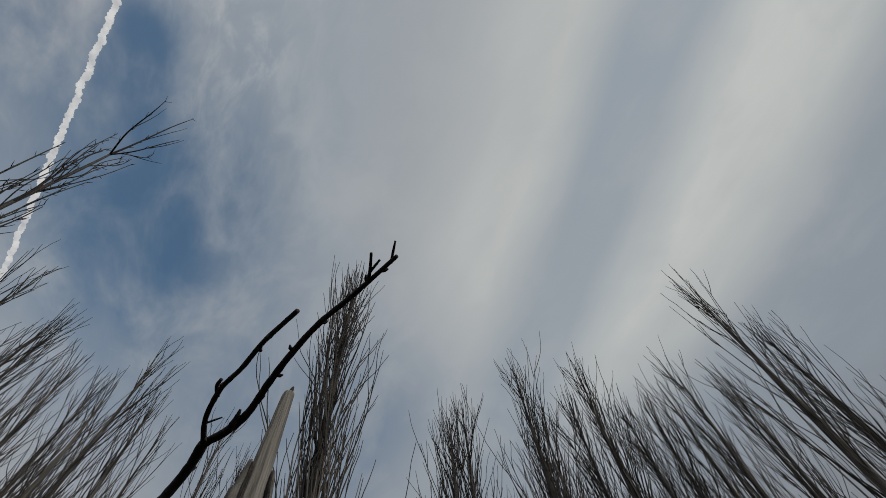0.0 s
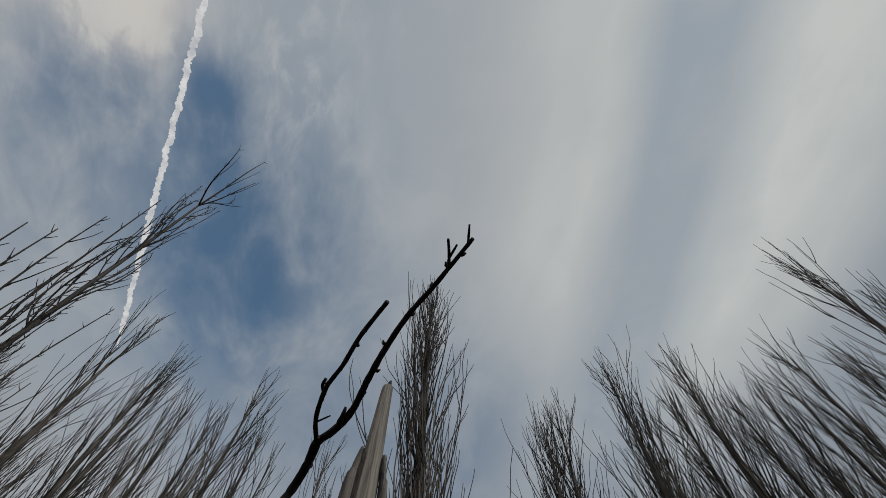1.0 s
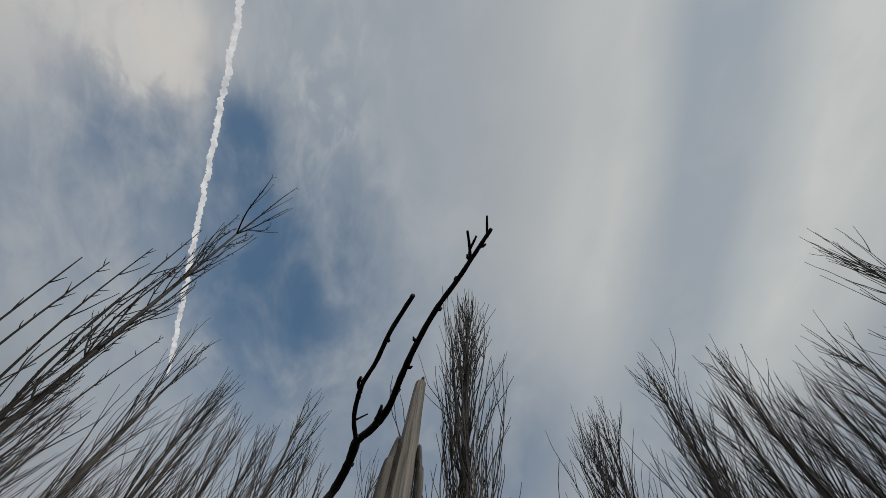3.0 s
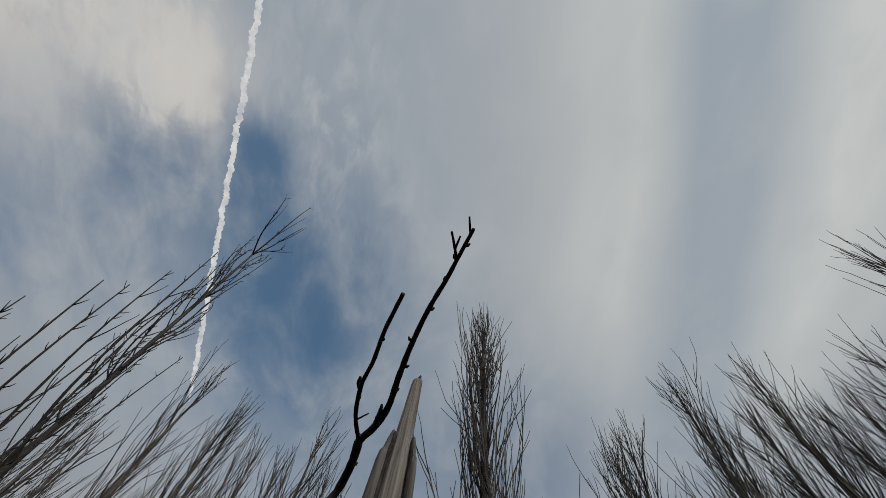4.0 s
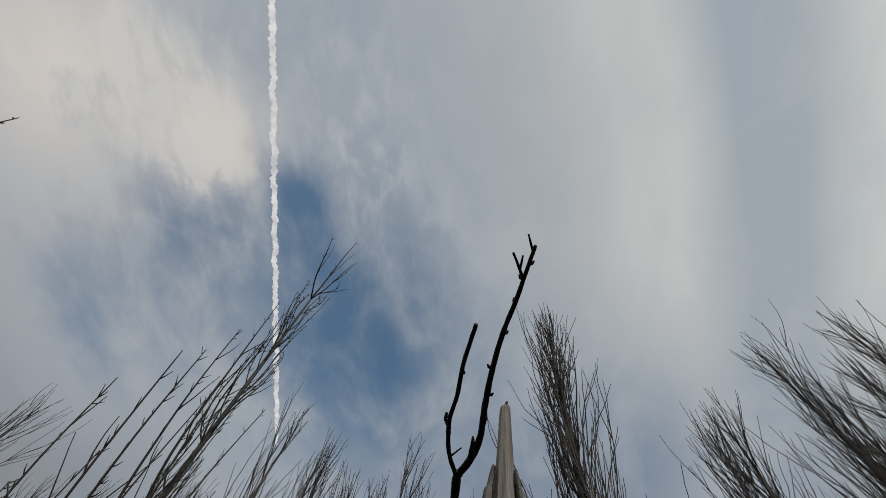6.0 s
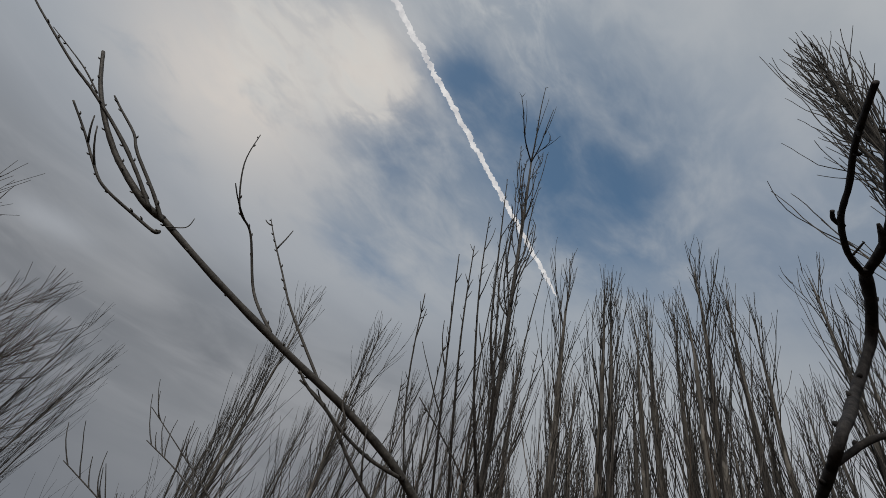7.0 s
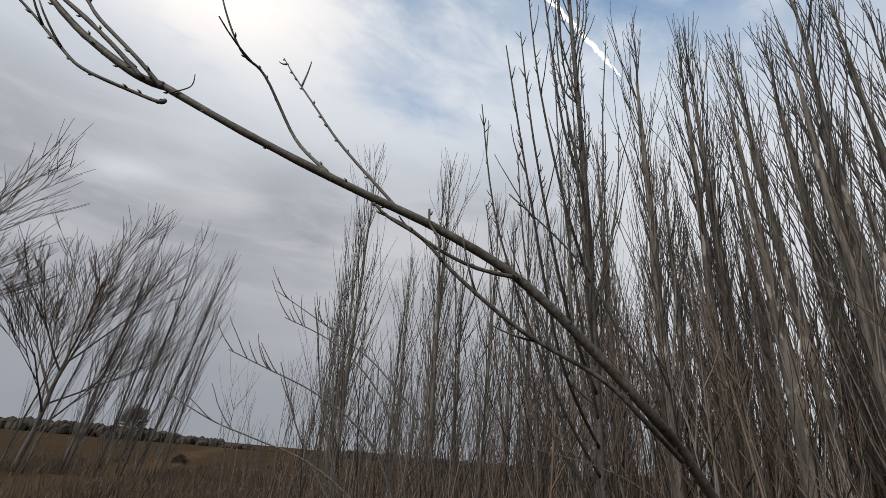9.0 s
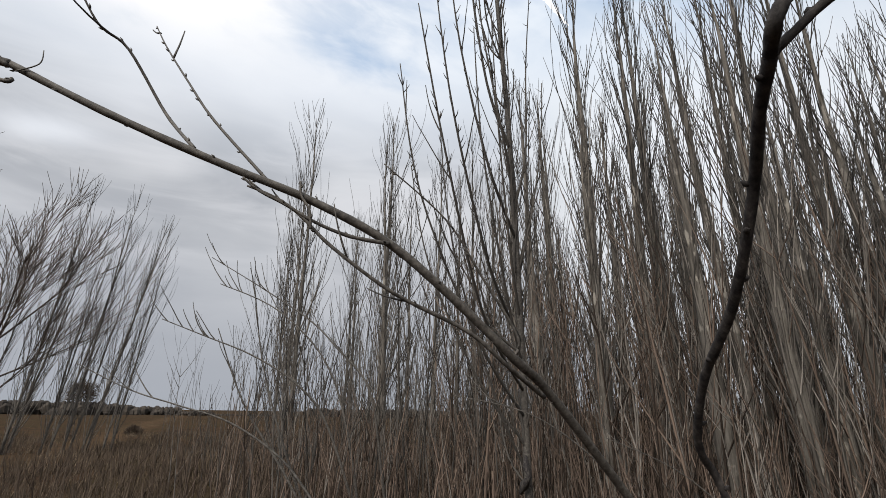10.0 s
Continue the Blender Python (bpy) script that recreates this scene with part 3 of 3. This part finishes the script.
    for i in range(count):
        a, d = radians(rng.uniform(a0, a1) + rng.gauss(0, 5)), d0 + (d1 - d0) * rng.random() ** power
        out_.append((d * math.sin(a), d * math.cos(a)))
    return out_


stems("root_suckers", "thicket of upright grey-brown suckers under the poplars", scatter(2200, 51, 5, 112, 6.0, 23, 0.9), 1.0, 5.4, STEM, 0.020, 52, 5)
stems("pale_suckers", "thick pale grey suckers standing in front of the poplars", scatter(200, 59, 10, 62, 6.0, 11.5), 1.4, 4.6, LIMB, 0.022, 60, 3)
stems("thicket", "tangle of thin brown saplings at the edge of the meadow", scatter(400, 53, -22, 16, 6.5, 18), 1.2, 4.8, TWIG, 0.012, 54, 5)
stems("weed_stalks", "dense dry brown weed stalks", scatter(2600, 55, -18, 66, 5.0, 16, 0.8), 0.5, 1.9, STEM, 0.0145, 56, 3)
stems("brush", "dark reddish-brown dead brush among the weeds", scatter(900, 66, -30, 50, 5.5, 14, 0.8), 0.4, 1.3, SCRUB, 0.016, 67, 4)
stems("low_brush", "low dark dead brush scattered over the meadow", scatter(420, 70, -56, -26, 6, 17, 0.9), 0.3, 1.0, SCRUB, 0.013, 71, 4)
stems("meadow_stalks", "pale dry stalks standing singly in the brush", scatter(130, 68, -14, 60, 5.0, 12, 0.9), 0.8, 1.8, LIMB, 0.011, 69, 1)
stems("meadow_weeds", "sparse dry brown stalks standing in the meadow", scatter(850, 57, -58, -12, 8.0, 32, 0.9), 0.3, 1.2, SCRUB, 0.011, 58, 2)


def grass():
    rng = random.Random(61)
    w = Wood()
    for x, y in scatter(9500, 62, -60, 30, 6, 40, 0.8) + scatter(2600, 63, 0, 360, 0.9, 9, 0.6):
        if on_track(x, y):
            continue
        z = hill(x, y)
        for j in range(4):
            a = Vector((x + rng.uniform(-0.12, 0.12), y + rng.uniform(-0.12, 0.12), z - 0.02))
            w.blade(a, a + Vector((rng.uniform(-0.16, 0.16), rng.uniform(-0.16, 0.16), rng.uniform(0.12, 0.42))), 0.013)
    tagged(new("grass", w.mesh("grass", STRAW, False)), "dry straw-coloured winter grass in the meadow", "grass", kind="stuff")


grass()


def tussocks():
    """Clumps of longer dead grass that break up the meadow."""
    rng = random.Random(64)
    w = Wood()
    for x, y in scatter(240, 65, -60, -6, 8, 42, 0.8):
        if on_track(x, y, 1.7):
            continue
        z, r = hill(x, y), rng.uniform(0.2, 0.6)
        for j in range(34):
            a, q = rng.uniform(0, 6.28), r * rng.random() ** 0.5
            p = Vector((x + q * math.cos(a), y + q * math.sin(a), z - 0.03))
            w.blade(p, p + Vector((math.cos(a) * q * 0.8 + rng.uniform(-0.1, 0.1), math.sin(a) * q * 0.8 + rng.uniform(-0.1, 0.1), rng.uniform(0.2, 0.65))), 0.016)
    tagged(new("tussock_grass", w.mesh("tussock_grass", SCRUB, False)), "dark brown clumps of long dead grass", "grass", kind="stuff")


tussocks()


def treeline():
    """A far hedge: tall and level at one end, broken into clumps, then low."""
    rng = random.Random(71)
    w = Wood()
    for i in range(620):
        a = -70 + 140 * i / 620 + rng.uniform(-0.12, 0.12)
        tall = 3.3 if a < -30.5 else 2.5 if -29.6 < a < -26.6 else 1.5 if -26.2 < a < -23.5 else 0.55 if a < -14 else 2.6
        d = rng.uniform(162, 176)
        h = tall * (1 + 0.14 * noise.noise(Vector((a * 1.3, 0, 0))) + rng.uniform(-0.08, 0.08))
        a = radians(a)
        base = Vector((d * math.sin(a), d * math.cos(a), 0))
        for j in range(7):
            r = rng.uniform(0.24, 0.44) * h
            p = base + Vector((rng.uniform(-1.2, 1.2), rng.uniform(-1.5, 1.5), rng.uniform(0.1, 1.0) * (h - r)))
            w.tube([p - Vector((0, 0, r)), p - Vector((0, 0, r * 0.3)), p + Vector((0, 0, r * 0.5)), p + Vector((0, 0, r))], [r * 0.6, r, r * 0.8, r * 0.2], 5, rough=0.3, rng=rng)
    tagged(new("far_treeline", w.mesh("far_treeline", HEDGE, False)), "low dark hedge along the horizon", "treeline", kind="stuff")


treeline()


def bush(seed, x, y, size, label):
    """A rounded scrub bush of many fine twigs."""
    rng = random.Random(seed)
    b = thing("bush", label, "bush")
    w = Wood()
    for i in range(420):
        a, e = rng.uniform(0, 6.28), rng.uniform(0.1, 1.5)
        d = Vector((math.cos(a) * math.cos(e), math.sin(a) * math.cos(e), math.sin(e)))
        pts = shoot(rng, d * 0.1 * size, d, size * rng.uniform(0.6, 1.05), 0.03, 0.15, 4)
        w.tube(pts, taper(0.02, 0.012, 5), 3, cap=False)
        for j in range(2):
            q, dd = along(pts, rng.uniform(0.4, 1))
            w.tube(shoot(rng, q, dd + Vector((rng.uniform(-1, 1), rng.uniform(-1, 1), rng.uniform(-1, 1))) * 0.7, size * 0.25, 0.02, 0.15, 2), taper(0.014, 0.01, 3), 3, cap=False)
    part("crown", w, SCRUB, b)
    b.matrix_basis = pose(x, y, hill(x, y) - 0.05)


bush(82, -21.1, 36.3, 0.6, "low dark bush in the dry grass")


def round_tree(x, y, height):
    """A far tree with a dense round crown of twig tufts on a short trunk."""
    rng = random.Random(83)
    tree = thing("round_tree", "round-crowned brown tree standing in the far hedge", "tree")
    trunk, crown = Wood(), Wood()
    trunk.tube([(0, 0, -0.2), (0.1, 0, height * 0.2), (0.0, 0, height * 0.55)], [0.3, 0.24, 0.14], 8, rough=0.08, rng=rng)
    for i in range(900):
        a, e, q = rng.uniform(0, 6.28), math.asin(rng.uniform(-0.9, 1)), rng.random() ** 0.4
        d = Vector((math.cos(a) * math.cos(e), math.sin(a) * math.cos(e), math.sin(e)))
        p = Vector((0, 0, height * 0.60)) + Vector((d.x * 0.36, d.y * 0.36, d.z * 0.36)) * height * q * (1 + 0.25 * noise.noise(d * 2.2))
        crown.tube(shoot(rng, p, d + Vector((0, 0, 0.3)), height * rng.uniform(0.06, 0.13), 0.05, 0.25, 3), taper(0.09, 0.04, 4), 4, cap=False)
    part("trunk", trunk, PALE_BARK, tree)
    part("crown", crown, SCRUB, tree)
    tree.matrix_basis = pose(x, y, 0)


round_tree(-95.0, 136.4, 8.8)


# ---- the leaning branch that crosses the view ----
def leaning_branch():
    rng = random.Random(91)
    sap = thing("leaning_sapling", "leaning grey-brown sapling bough with bare budded twigs", "tree")

    def limb(name, ctrl, r0, r1, sides=8, buds=0, sub=0, mat=YOUNG):
        r0, r1 = r0 * 0.72, r1 * 0.72
        w = Wood()
        pts = smooth_path(ctrl, 6)
        k = len(pts)
        radii = [(r0 + (r1 - r0) * i / (k - 1)) * (1 + 0.10 * noise.noise(Vector((i * 0.9, r0 * 900, 0)))) for i in range(k)]
        w.tube(pts, radii, sides, rough=0.05, rng=rng)
        for j in range(buds):
            q, d = along(pts, (j + rng.uniform(0.2, 0.9)) / buds)
            side = d.cross(Vector((rng.uniform(-1, 1), rng.uniform(-1, 1), rng.uniform(-1, 1)))).normalized()
            r = r0 + (r1 - r0) * (j + 0.5) / buds
            w.tube([q + side * r * 0.6, q + side * (r + 0.003) + d * 0.004, q + side * (r + 0.005) + d * 0.010], [0.0030, 0.0026, 0.001], 5)
        for j in range(sub):
            q, d = along(pts, rng.uniform(0.35, 0.9))
            side = d.cross(Vector((rng.uniform(-1, 1), rng.uniform(-1, 1), rng.uniform(-1, 1)))).normalized()
            w.tube(shoot(rng, q, d + side * 0.6, rng.uniform(0.06, 0.16), 0.1, 0.06, 4), taper(0.0035, 0.0018, 5), 5)
        part(name, w, mat, sap)

    limb("bough", [(1.75, 2.75, -0.1), (1.30, 2.35, 0.6), (0.80, 2.0, 1.22), (0.38, 1.62, 1.66), (0.22, 1.46, 1.78), (0.03, 1.36, 1.94), (-0.16, 1.28, 2.08), (-0.37, 1.20, 2.17), (-0.59, 1.11, 2.23), (-0.84, 1.01, 2.31), (-1.045, 0.945, 2.395)], 0.024, 0.0125, 12, 22)
    limb("bough_end", [(-1.045, 0.945, 2.395), (-1.097, 0.915, 2.401), (-1.192, 0.885, 2.456), (-1.267, 0.860, 2.511), (-1.353, 0.830, 2.594), (-1.444, 0.810, 2.699), (-1.539, 0.790, 2.835)], 0.0150, 0.0075, 10, 8)
    limb("twig", [(-1.026, 0.945, 2.351), (-1.031, 0.935, 2.338), (-1.093, 0.920, 2.354), (-1.200, 0.880, 2.383), (-1.267, 0.860, 2.435), (-1.349, 0.840, 2.511), (-1.429, 0.800, 2.579)], 0.0075, 0.004, 8, 9, 2)
    limb("twig", [(-1.032, 0.930, 2.376), (-1.104, 0.900, 2.443), (-1.213, 0.870, 2.536), (-1.268, 0.860, 2.597), (-1.358, 0.850, 2.665), (-1.410, 0.840, 2.705)], 0.0080, 0.004, 8, 7)
    limb("twig", [(-1.078, 0.915, 2.390), (-1.179, 0.880, 2.480), (-1.299, 0.840, 2.569), (-1.422, 0.800, 2.646), (-1.518, 0.770, 2.696), (-1.644, 0.730, 2.775), (-1.757, 0.700, 2.851), (-1.867, 0.670, 2.934)], 0.0085, 0.0035, 8, 10)
    limb("twig", [(-1.432, 0.820, 2.667), (-1.522, 0.800, 2.733), (-1.630, 0.780, 2.795), (-1.699, 0.760, 2.830)], 0.0040, 0.002, 6, 4)
    limb("twig", [(-1.102, 0.910, 2.419), (-1.194, 0.885, 2.490), (-1.239, 0.875, 2.534), (-1.325, 0.860, 2.596), (-1.367, 0.850, 2.621)], 0.0055, 0.003, 6, 5)
    limb("twig", [(-0.65, 1.09, 2.26), (-0.79, 1.16, 2.41), (-0.888, 1.089, 2.57), (-0.937, 1.02, 2.598), (-1.00, 0.96, 2.74), (-1.03, 0.95, 2.90)], 0.0075, 0.0022, 8, 12, 1)
    limb("twig", [(-0.47, 1.16, 2.20), (-0.653, 1.165, 2.394), (-0.752, 1.176, 2.525), (-0.867, 1.208, 2.684), (-0.946, 1.252, 2.805)], 0.0065, 0.0022, 8, 12, 2)
    limb("twig", [(-1.02, 0.94, 2.37), (-0.98, 0.95, 2.40), (-0.98, 0.95, 2.44)], 0.003, 0.0015, 6)
    limb("twig", [(-0.15, 1.27, 2.07), (-0.26, 1.24, 2.08), (-0.36, 1.20, 2.11), (-0.45, 1.17, 2.16), (-0.52, 1.14, 2.18)], 0.009, 0.004, 8, 6)
    limb("twig", [(0.33, 1.56, 1.67), (0.20, 1.43, 1.75), (0.08, 1.37, 1.84), (-0.13, 1.29, 1.93), (-0.30, 1.22, 2.04), (-0.40, 1.19, 2.13), (-0.49, 1.15, 2.17), (-0.53, 1.13, 2.20)], 0.011, 0.004, 8, 14, 4)
    limb("twig", [(0.22, 1.46, 1.78), (0.235, 1.45, 1.84), (0.12, 1.40, 2.02), (0.01, 1.35, 2.18), (-0.18, 1.28, 2.33)], 0.008, 0.0025, 8, 8, 1)
    limb("spur", [(-0.355, 1.19, 2.08), (-0.36, 1.18, 2.13), (-0.385, 1.175, 2.17), (-0.39, 1.17, 2.21)], 0.005, 0.0045, 6, 3)


leaning_branch()


# ---- the dead forked sapling overhead ----
def dead_sapling():
    rng = random.Random(95)
    sap = thing("dead_sapling", "dead dark sapling bent over, ending in two broken prongs", "tree")

    def limb(name, ctrl, r0, r1, knots=0, per=6):
        r0, r1 = r0 * 0.74, r1 * 0.74
        w = Wood()
        pts = smooth_path(ctrl, per)
        k = len(pts)
        radii = [(r0 + (r1 - r0) * i / (k - 1)) * (1 + 0.16 * noise.noise(Vector((i * 0.7, r0 * 700, 5)))) for i in range(k)]
        w.tube(pts, radii, 10, rough=0.07, rng=rng)
        for j in range(knots):
            q, d = along(pts, (j + rng.uniform(0.2, 0.9)) / knots)
            side = d.cross(Vector((rng.uniform(-1, 1), rng.uniform(-1, 1), rng.uniform(-1, 1)))).normalized()
            r = r0 + (r1 - r0) * (j + 0.5) / knots
            w.tube([q + side * r * 0.4, q + side * (r + 0.003), q + side * (r + 0.006) + d * 0.004], [0.0045, 0.0035, 0.0015], 6, rough=0.2, rng=rng)
        part(name, w, DEAD, sap)

    limb("stem", [(0.70, 0.95, -0.1), (0.60, 0.90, 0.69), (0.53, 0.875, 1.3), (0.466, 0.86, 1.502), (0.418, 0.82, 1.564), (0.396, 0.77, 1.616), (0.381, 0.70, 1.679), (0.374, 0.61, 1.744), (0.356, 0.53, 1.805), (0.342, 0.47, 1.865), (0.313, 0.40, 1.913), (0.296, 0.350, 1.940)], 0.0084, 0.0088, 10)
    limb("stem", [(0.296, 0.350, 1.940), (0.281, 0.318, 1.950), (0.300, 0.318, 1.982), (0.348, 0.345, 2.030), (0.420, 0.385, 2.110), (0.466, 0.400, 2.170), (0.503, 0.385, 2.250), (0.475, 0.335, 2.290), (0.438, 0.298, 2.310)], 0.0088, 0.0130, 6)
    limb("prong", [(0.438, 0.298, 2.310), (0.37, 0.261, 2.297), (0.306, 0.205, 2.286), (0.259, 0.144, 2.267), (0.199, 0.076, 2.240), (0.138, -0.004, 2.202)], 0.0068, 0.0050, 5)
    limb("prong", [(0.438, 0.298, 2.310), (0.420, 0.243, 2.314), (0.388, 0.193, 2.314), (0.329, 0.132, 2.314), (0.278, 0.075, 2.313), (0.224, 0.008, 2.305), (0.172, -0.062, 2.275), (0.138, -0.105, 2.255), (0.096, -0.158, 2.231)], 0.0116, 0.0042, 9)
    limb("stub", [(0.406, 0.231, 2.297), (0.390, 0.214, 2.308), (0.380, 0.206, 2.317)], 0.0100, 0.003)
    limb("stub", [(0.32, 0.215, 2.286), (0.302, 0.212, 2.292), (0.292, 0.201, 2.296)], 0.005, 0.0045)
    limb("stub", [(0.38, 0.262, 2.297), (0.385, 0.24, 2.31)], 0.003, 0.002)
    limb("twig", [(0.138, -0.103, 2.255), (0.112, -0.114, 2.235), (0.084, -0.123, 2.233)], 0.0042, 0.0028)
    limb("twig", [(0.116, -0.112, 2.236), (0.098, -0.132, 2.234)], 0.0032, 0.0024)
    limb("twig", [(0.108, -0.146, 2.237), (0.076, -0.160, 2.240)], 0.0034, 0.0022)
    limb("twig", [(0.300, 0.352, 1.945), (0.318, 0.342, 1.962), (0.350, 0.325, 1.990), (0.395, 0.315, 2.008), (0.45, 0.315, 2.02)], 0.007, 0.0045, 4)


dead_sapling()


# ---- the split grey stake ----
def split_stake():
    """A riven post: a grooved core that narrows to a blunt tip, with two slabs that have sprung away from it."""
    st = thing("wooden_stake", "weathered grey split wooden stake with a blunt pointed top", "stake")
    rng = random.Random(97)

    def slab(name, ctrl, widths, thick, label="", material=SILVER, grooves=(), tilt=0.0):
        bm = bmesh.new()
        rows, sides = [], 28
        for (x, y, z), w_ in zip(smooth_path(ctrl, 4), np.interp(np.linspace(0, len(widths) - 1, 4 * (len(widths) - 1) + 1), range(len(widths)), widths)):
            ring = []
            for j in range(sides):
                t = 2 * math.pi * j / sides
                cut = sum(depth * math.exp(-((t - where - 0.05 * math.sin(z * 9 + where)) / 0.13) ** 2) for where, depth in grooves)
                r = w_ * (1 - cut) * (1 + 0.035 * noise.noise(Vector((math.cos(t) * 2, math.sin(t) * 2, z * 5 + thick))))
                ring.append(bm.verts.new((x + r * math.cos(t), y + thick * r * math.sin(t), z + tilt * math.cos(t) * w_)))
            rows.append(ring)
        for a, b in zip(rows, rows[1:]):
            for j in range(sides):
                bm.faces.new((a[j], a[(j + 1) % sides], b[(j + 1) % sides], b[j]))
        bm.faces.new(rows[-1])
        bm.faces.new(list(reversed(rows[0])))
        me = bpy.data.meshes.new(name)
        bm.to_mesh(me)
        bm.free()
        me.materials.append(material)
        me.polygons.foreach_set("use_smooth", [True] * len(me.polygons))
        ob = new(name, me)
        ob.parent = st
        tagged(ob, label)

    slab("core", [(0, 0, -0.3), (0, 0, 0.9), (0, 0, 1.7), (0, 0, 2.0), (0.001, 0, 2.13), (0.002, 0, 2.22), (0.003, 0, 2.285), (0.004, 0, 2.302), (0.005, 0, 2.308)],
         [0.034, 0.030, 0.023, 0.0190, 0.0158, 0.0128, 0.0108, 0.0095, 0.0058], 0.8, grooves=((4.25, 0.22), (4.95, 0.16), (3.7, 0.14)))
    slab("nub", [(0.005, -0.001, 2.300), (0.006, -0.001, 2.314), (0.007, -0.001, 2.322)], [0.0045, 0.0034, 0.0015], 0.9, "dark broken nub on the tip", DEAD)
    slab("slab", [(-0.050, -0.006, -0.3), (-0.045, -0.006, 1.3), (-0.0290, -0.006, 2.00), (-0.0230, -0.006, 2.09), (-0.0190, -0.005, 2.138)], [0.015, 0.014, 0.0098, 0.0070, 0.0026], 1.3, "split slab of dark grey wood", GREY_SLAB, tilt=0.5)
    slab("slab", [(0.046, -0.008, -0.3), (0.041, -0.008, 1.3), (0.0262, -0.008, 2.00), (0.0212, -0.008, 2.09), (0.0182, -0.007, 2.132)], [0.012, 0.011, 0.0072, 0.0055, 0.0030], 1.3, "split slab of dark grey wood", GREY_SLAB, tilt=-0.5)
    # near-black slivers fill both splits to draw the shade of the gap
    slab("bark_strip", [(-0.034, -0.012, -0.3), (-0.031, -0.012, 1.3), (-0.0208, -0.011, 2.00), (-0.0170, -0.010, 2.10), (-0.0160, -0.008, 2.134)], [0.0045, 0.0042, 0.0036, 0.0028, 0.0012], 1.6, "dark sliver standing in for the shade in the split", DEAD)
    slab("bark_strip", [(0.036, -0.014, -0.3), (0.032, -0.014, 1.3), (0.0208, -0.012, 2.00), (0.0172, -0.011, 2.10), (0.0160, -0.008, 2.128)], [0.0042, 0.0040, 0.0034, 0.0027, 0.0012], 1.6, "dark sliver standing in for the shade in the split", DEAD)
    st.matrix_basis = pose(0.352, 0.104, 0, 0, 0, -46)


split_stake()


# ---- arching twigs of the shrubs in front of the meadow ----
def arching_shrub(name, label, sweeps, r0, seed, sub):
    rng = random.Random(seed)
    sh = thing(name, label, "shrub")
    for ctrl in sweeps:
        w = Wood()
        pts = smooth_path(ctrl, 6)
        w.tube(pts, taper(r0, r0 * 0.3, len(pts)), 6, rough=0.05, rng=rng)
        for j in range(sub):
            q, d = along(pts, rng.uniform(0.35, 0.98))
            tw = shoot(rng, q, d + Vector((rng.uniform(-0.6, 0.6), rng.uniform(-0.6, 0.6), rng.uniform(0.2, 1.0))) * 0.8, rng.uniform(0.1, 0.45) * (r0 / 0.009), 0.08, 0.10, 5)
            w.tube(tw, taper(r0 * 0.4, r0 * 0.2, 6), 4, cap=False)
        part("branch", w, YOUNG, sh)


arching_shrub("arching_shrub", "bare shrub with one long arching grey twig", [[(0.1, 2.9, -0.05), (-0.2, 2.75, 0.55), (-0.48, 2.62, 1.02), (-0.63, 2.6, 1.24), (-0.80, 2.6, 1.41), (-1.06, 2.6, 1.56), (-1.34, 2.6, 1.64), (-1.59, 2.6, 1.71), (-1.90, 2.6, 1.84)]], 0.0085, 101, 3)
arching_shrub("arching_shrub", "bare shrub with arching budded twigs", [
    [(-0.6, 5.6, -0.05), (-0.85, 5.5, 0.75), (-1.20, 5.45, 1.55), (-1.55, 5.4, 1.92), (-2.05, 5.4, 2.20), (-2.6, 5.4, 2.40), (-3.1, 5.4, 2.58)],
    [(-0.4, 5.7, -0.05), (-0.55, 5.6, 0.9), (-0.75, 5.6, 1.85), (-1.15, 5.7, 2.30), (-1.6, 6.0, 2.70), (-2.4, 6.3, 3.2), (-3.2, 6.5, 3.66)],
    [(-0.7, 5.7, -0.05), (-0.9, 5.7, 1.1), (-1.25, 5.7, 2.1), (-1.9, 5.7, 2.75), (-2.7, 5.8, 3.1)],
    [(-1.0, 5.7, -0.05), (-1.6, 5.7, 1.1), (-2.0, 5.7, 2.1), (-2.2, 5.7, 2.9)],
    [(-0.9, 5.5, -0.05), (-1.5, 5.5, 0.9), (-2.1, 5.5, 1.7), (-2.5, 5.5, 2.5)]], 0.017, 102, 9)
arching_shrub("arching_shrub", "leaning dry twig of a bare shrub", [[(1.9, 3.2, -0.05), (1.5, 3.1, 0.7), (1.05, 3.0, 1.25), (0.6, 3.0, 1.6), (0.1, 3.0, 1.72)], [(2.3, 3.4, -0.05), (2.0, 3.3, 0.8), (1.6, 3.3, 1.25), (1.1, 3.3, 1.48)]], 0.008, 103, 4)


# ---- the vapour trail high above ----
def vapour_trail():
    rng = random.Random(111)
    w = Wood()
    h = 1000.0
    a, b = Vector((-0.95, -0.325, 1)) * h, Vector((0.345, 1.027, 1)) * h
    steps = 1000
    pts, radii = [], []
    side = Vector((0.73, -0.68, 0))
    for i in range(steps + 1):
        u = i / steps
        wig = 5.0 * noise.noise(Vector((i * 0.06, 0, 0))) + 2.5 * noise.noise(Vector((i * 0.24, 4, 0)))
        pts.append(a.lerp(b, u) + side * wig + Vector((0, 0, 3 * noise.noise(Vector((i * 0.3, 9, 0))))))
        radii.append((6.7 + 3.6 * noise.noise(Vector((i * 0.17, 2, 0))) + 3.0 * noise.noise(Vector((i * 0.43, 7, 0)))) * (1.0 - 0.30 * u) * min(1, (1 - u) * 20 + 0.25))
    w.tube(pts, radii, 14, rough=0.22, rng=rng)
    tagged(new("vapour_trail", w.mesh("vapour_trail", VAPOUR)), "white ragged vapour trail across the sky", "vapour trail", kind="structure")


vapour_trail()
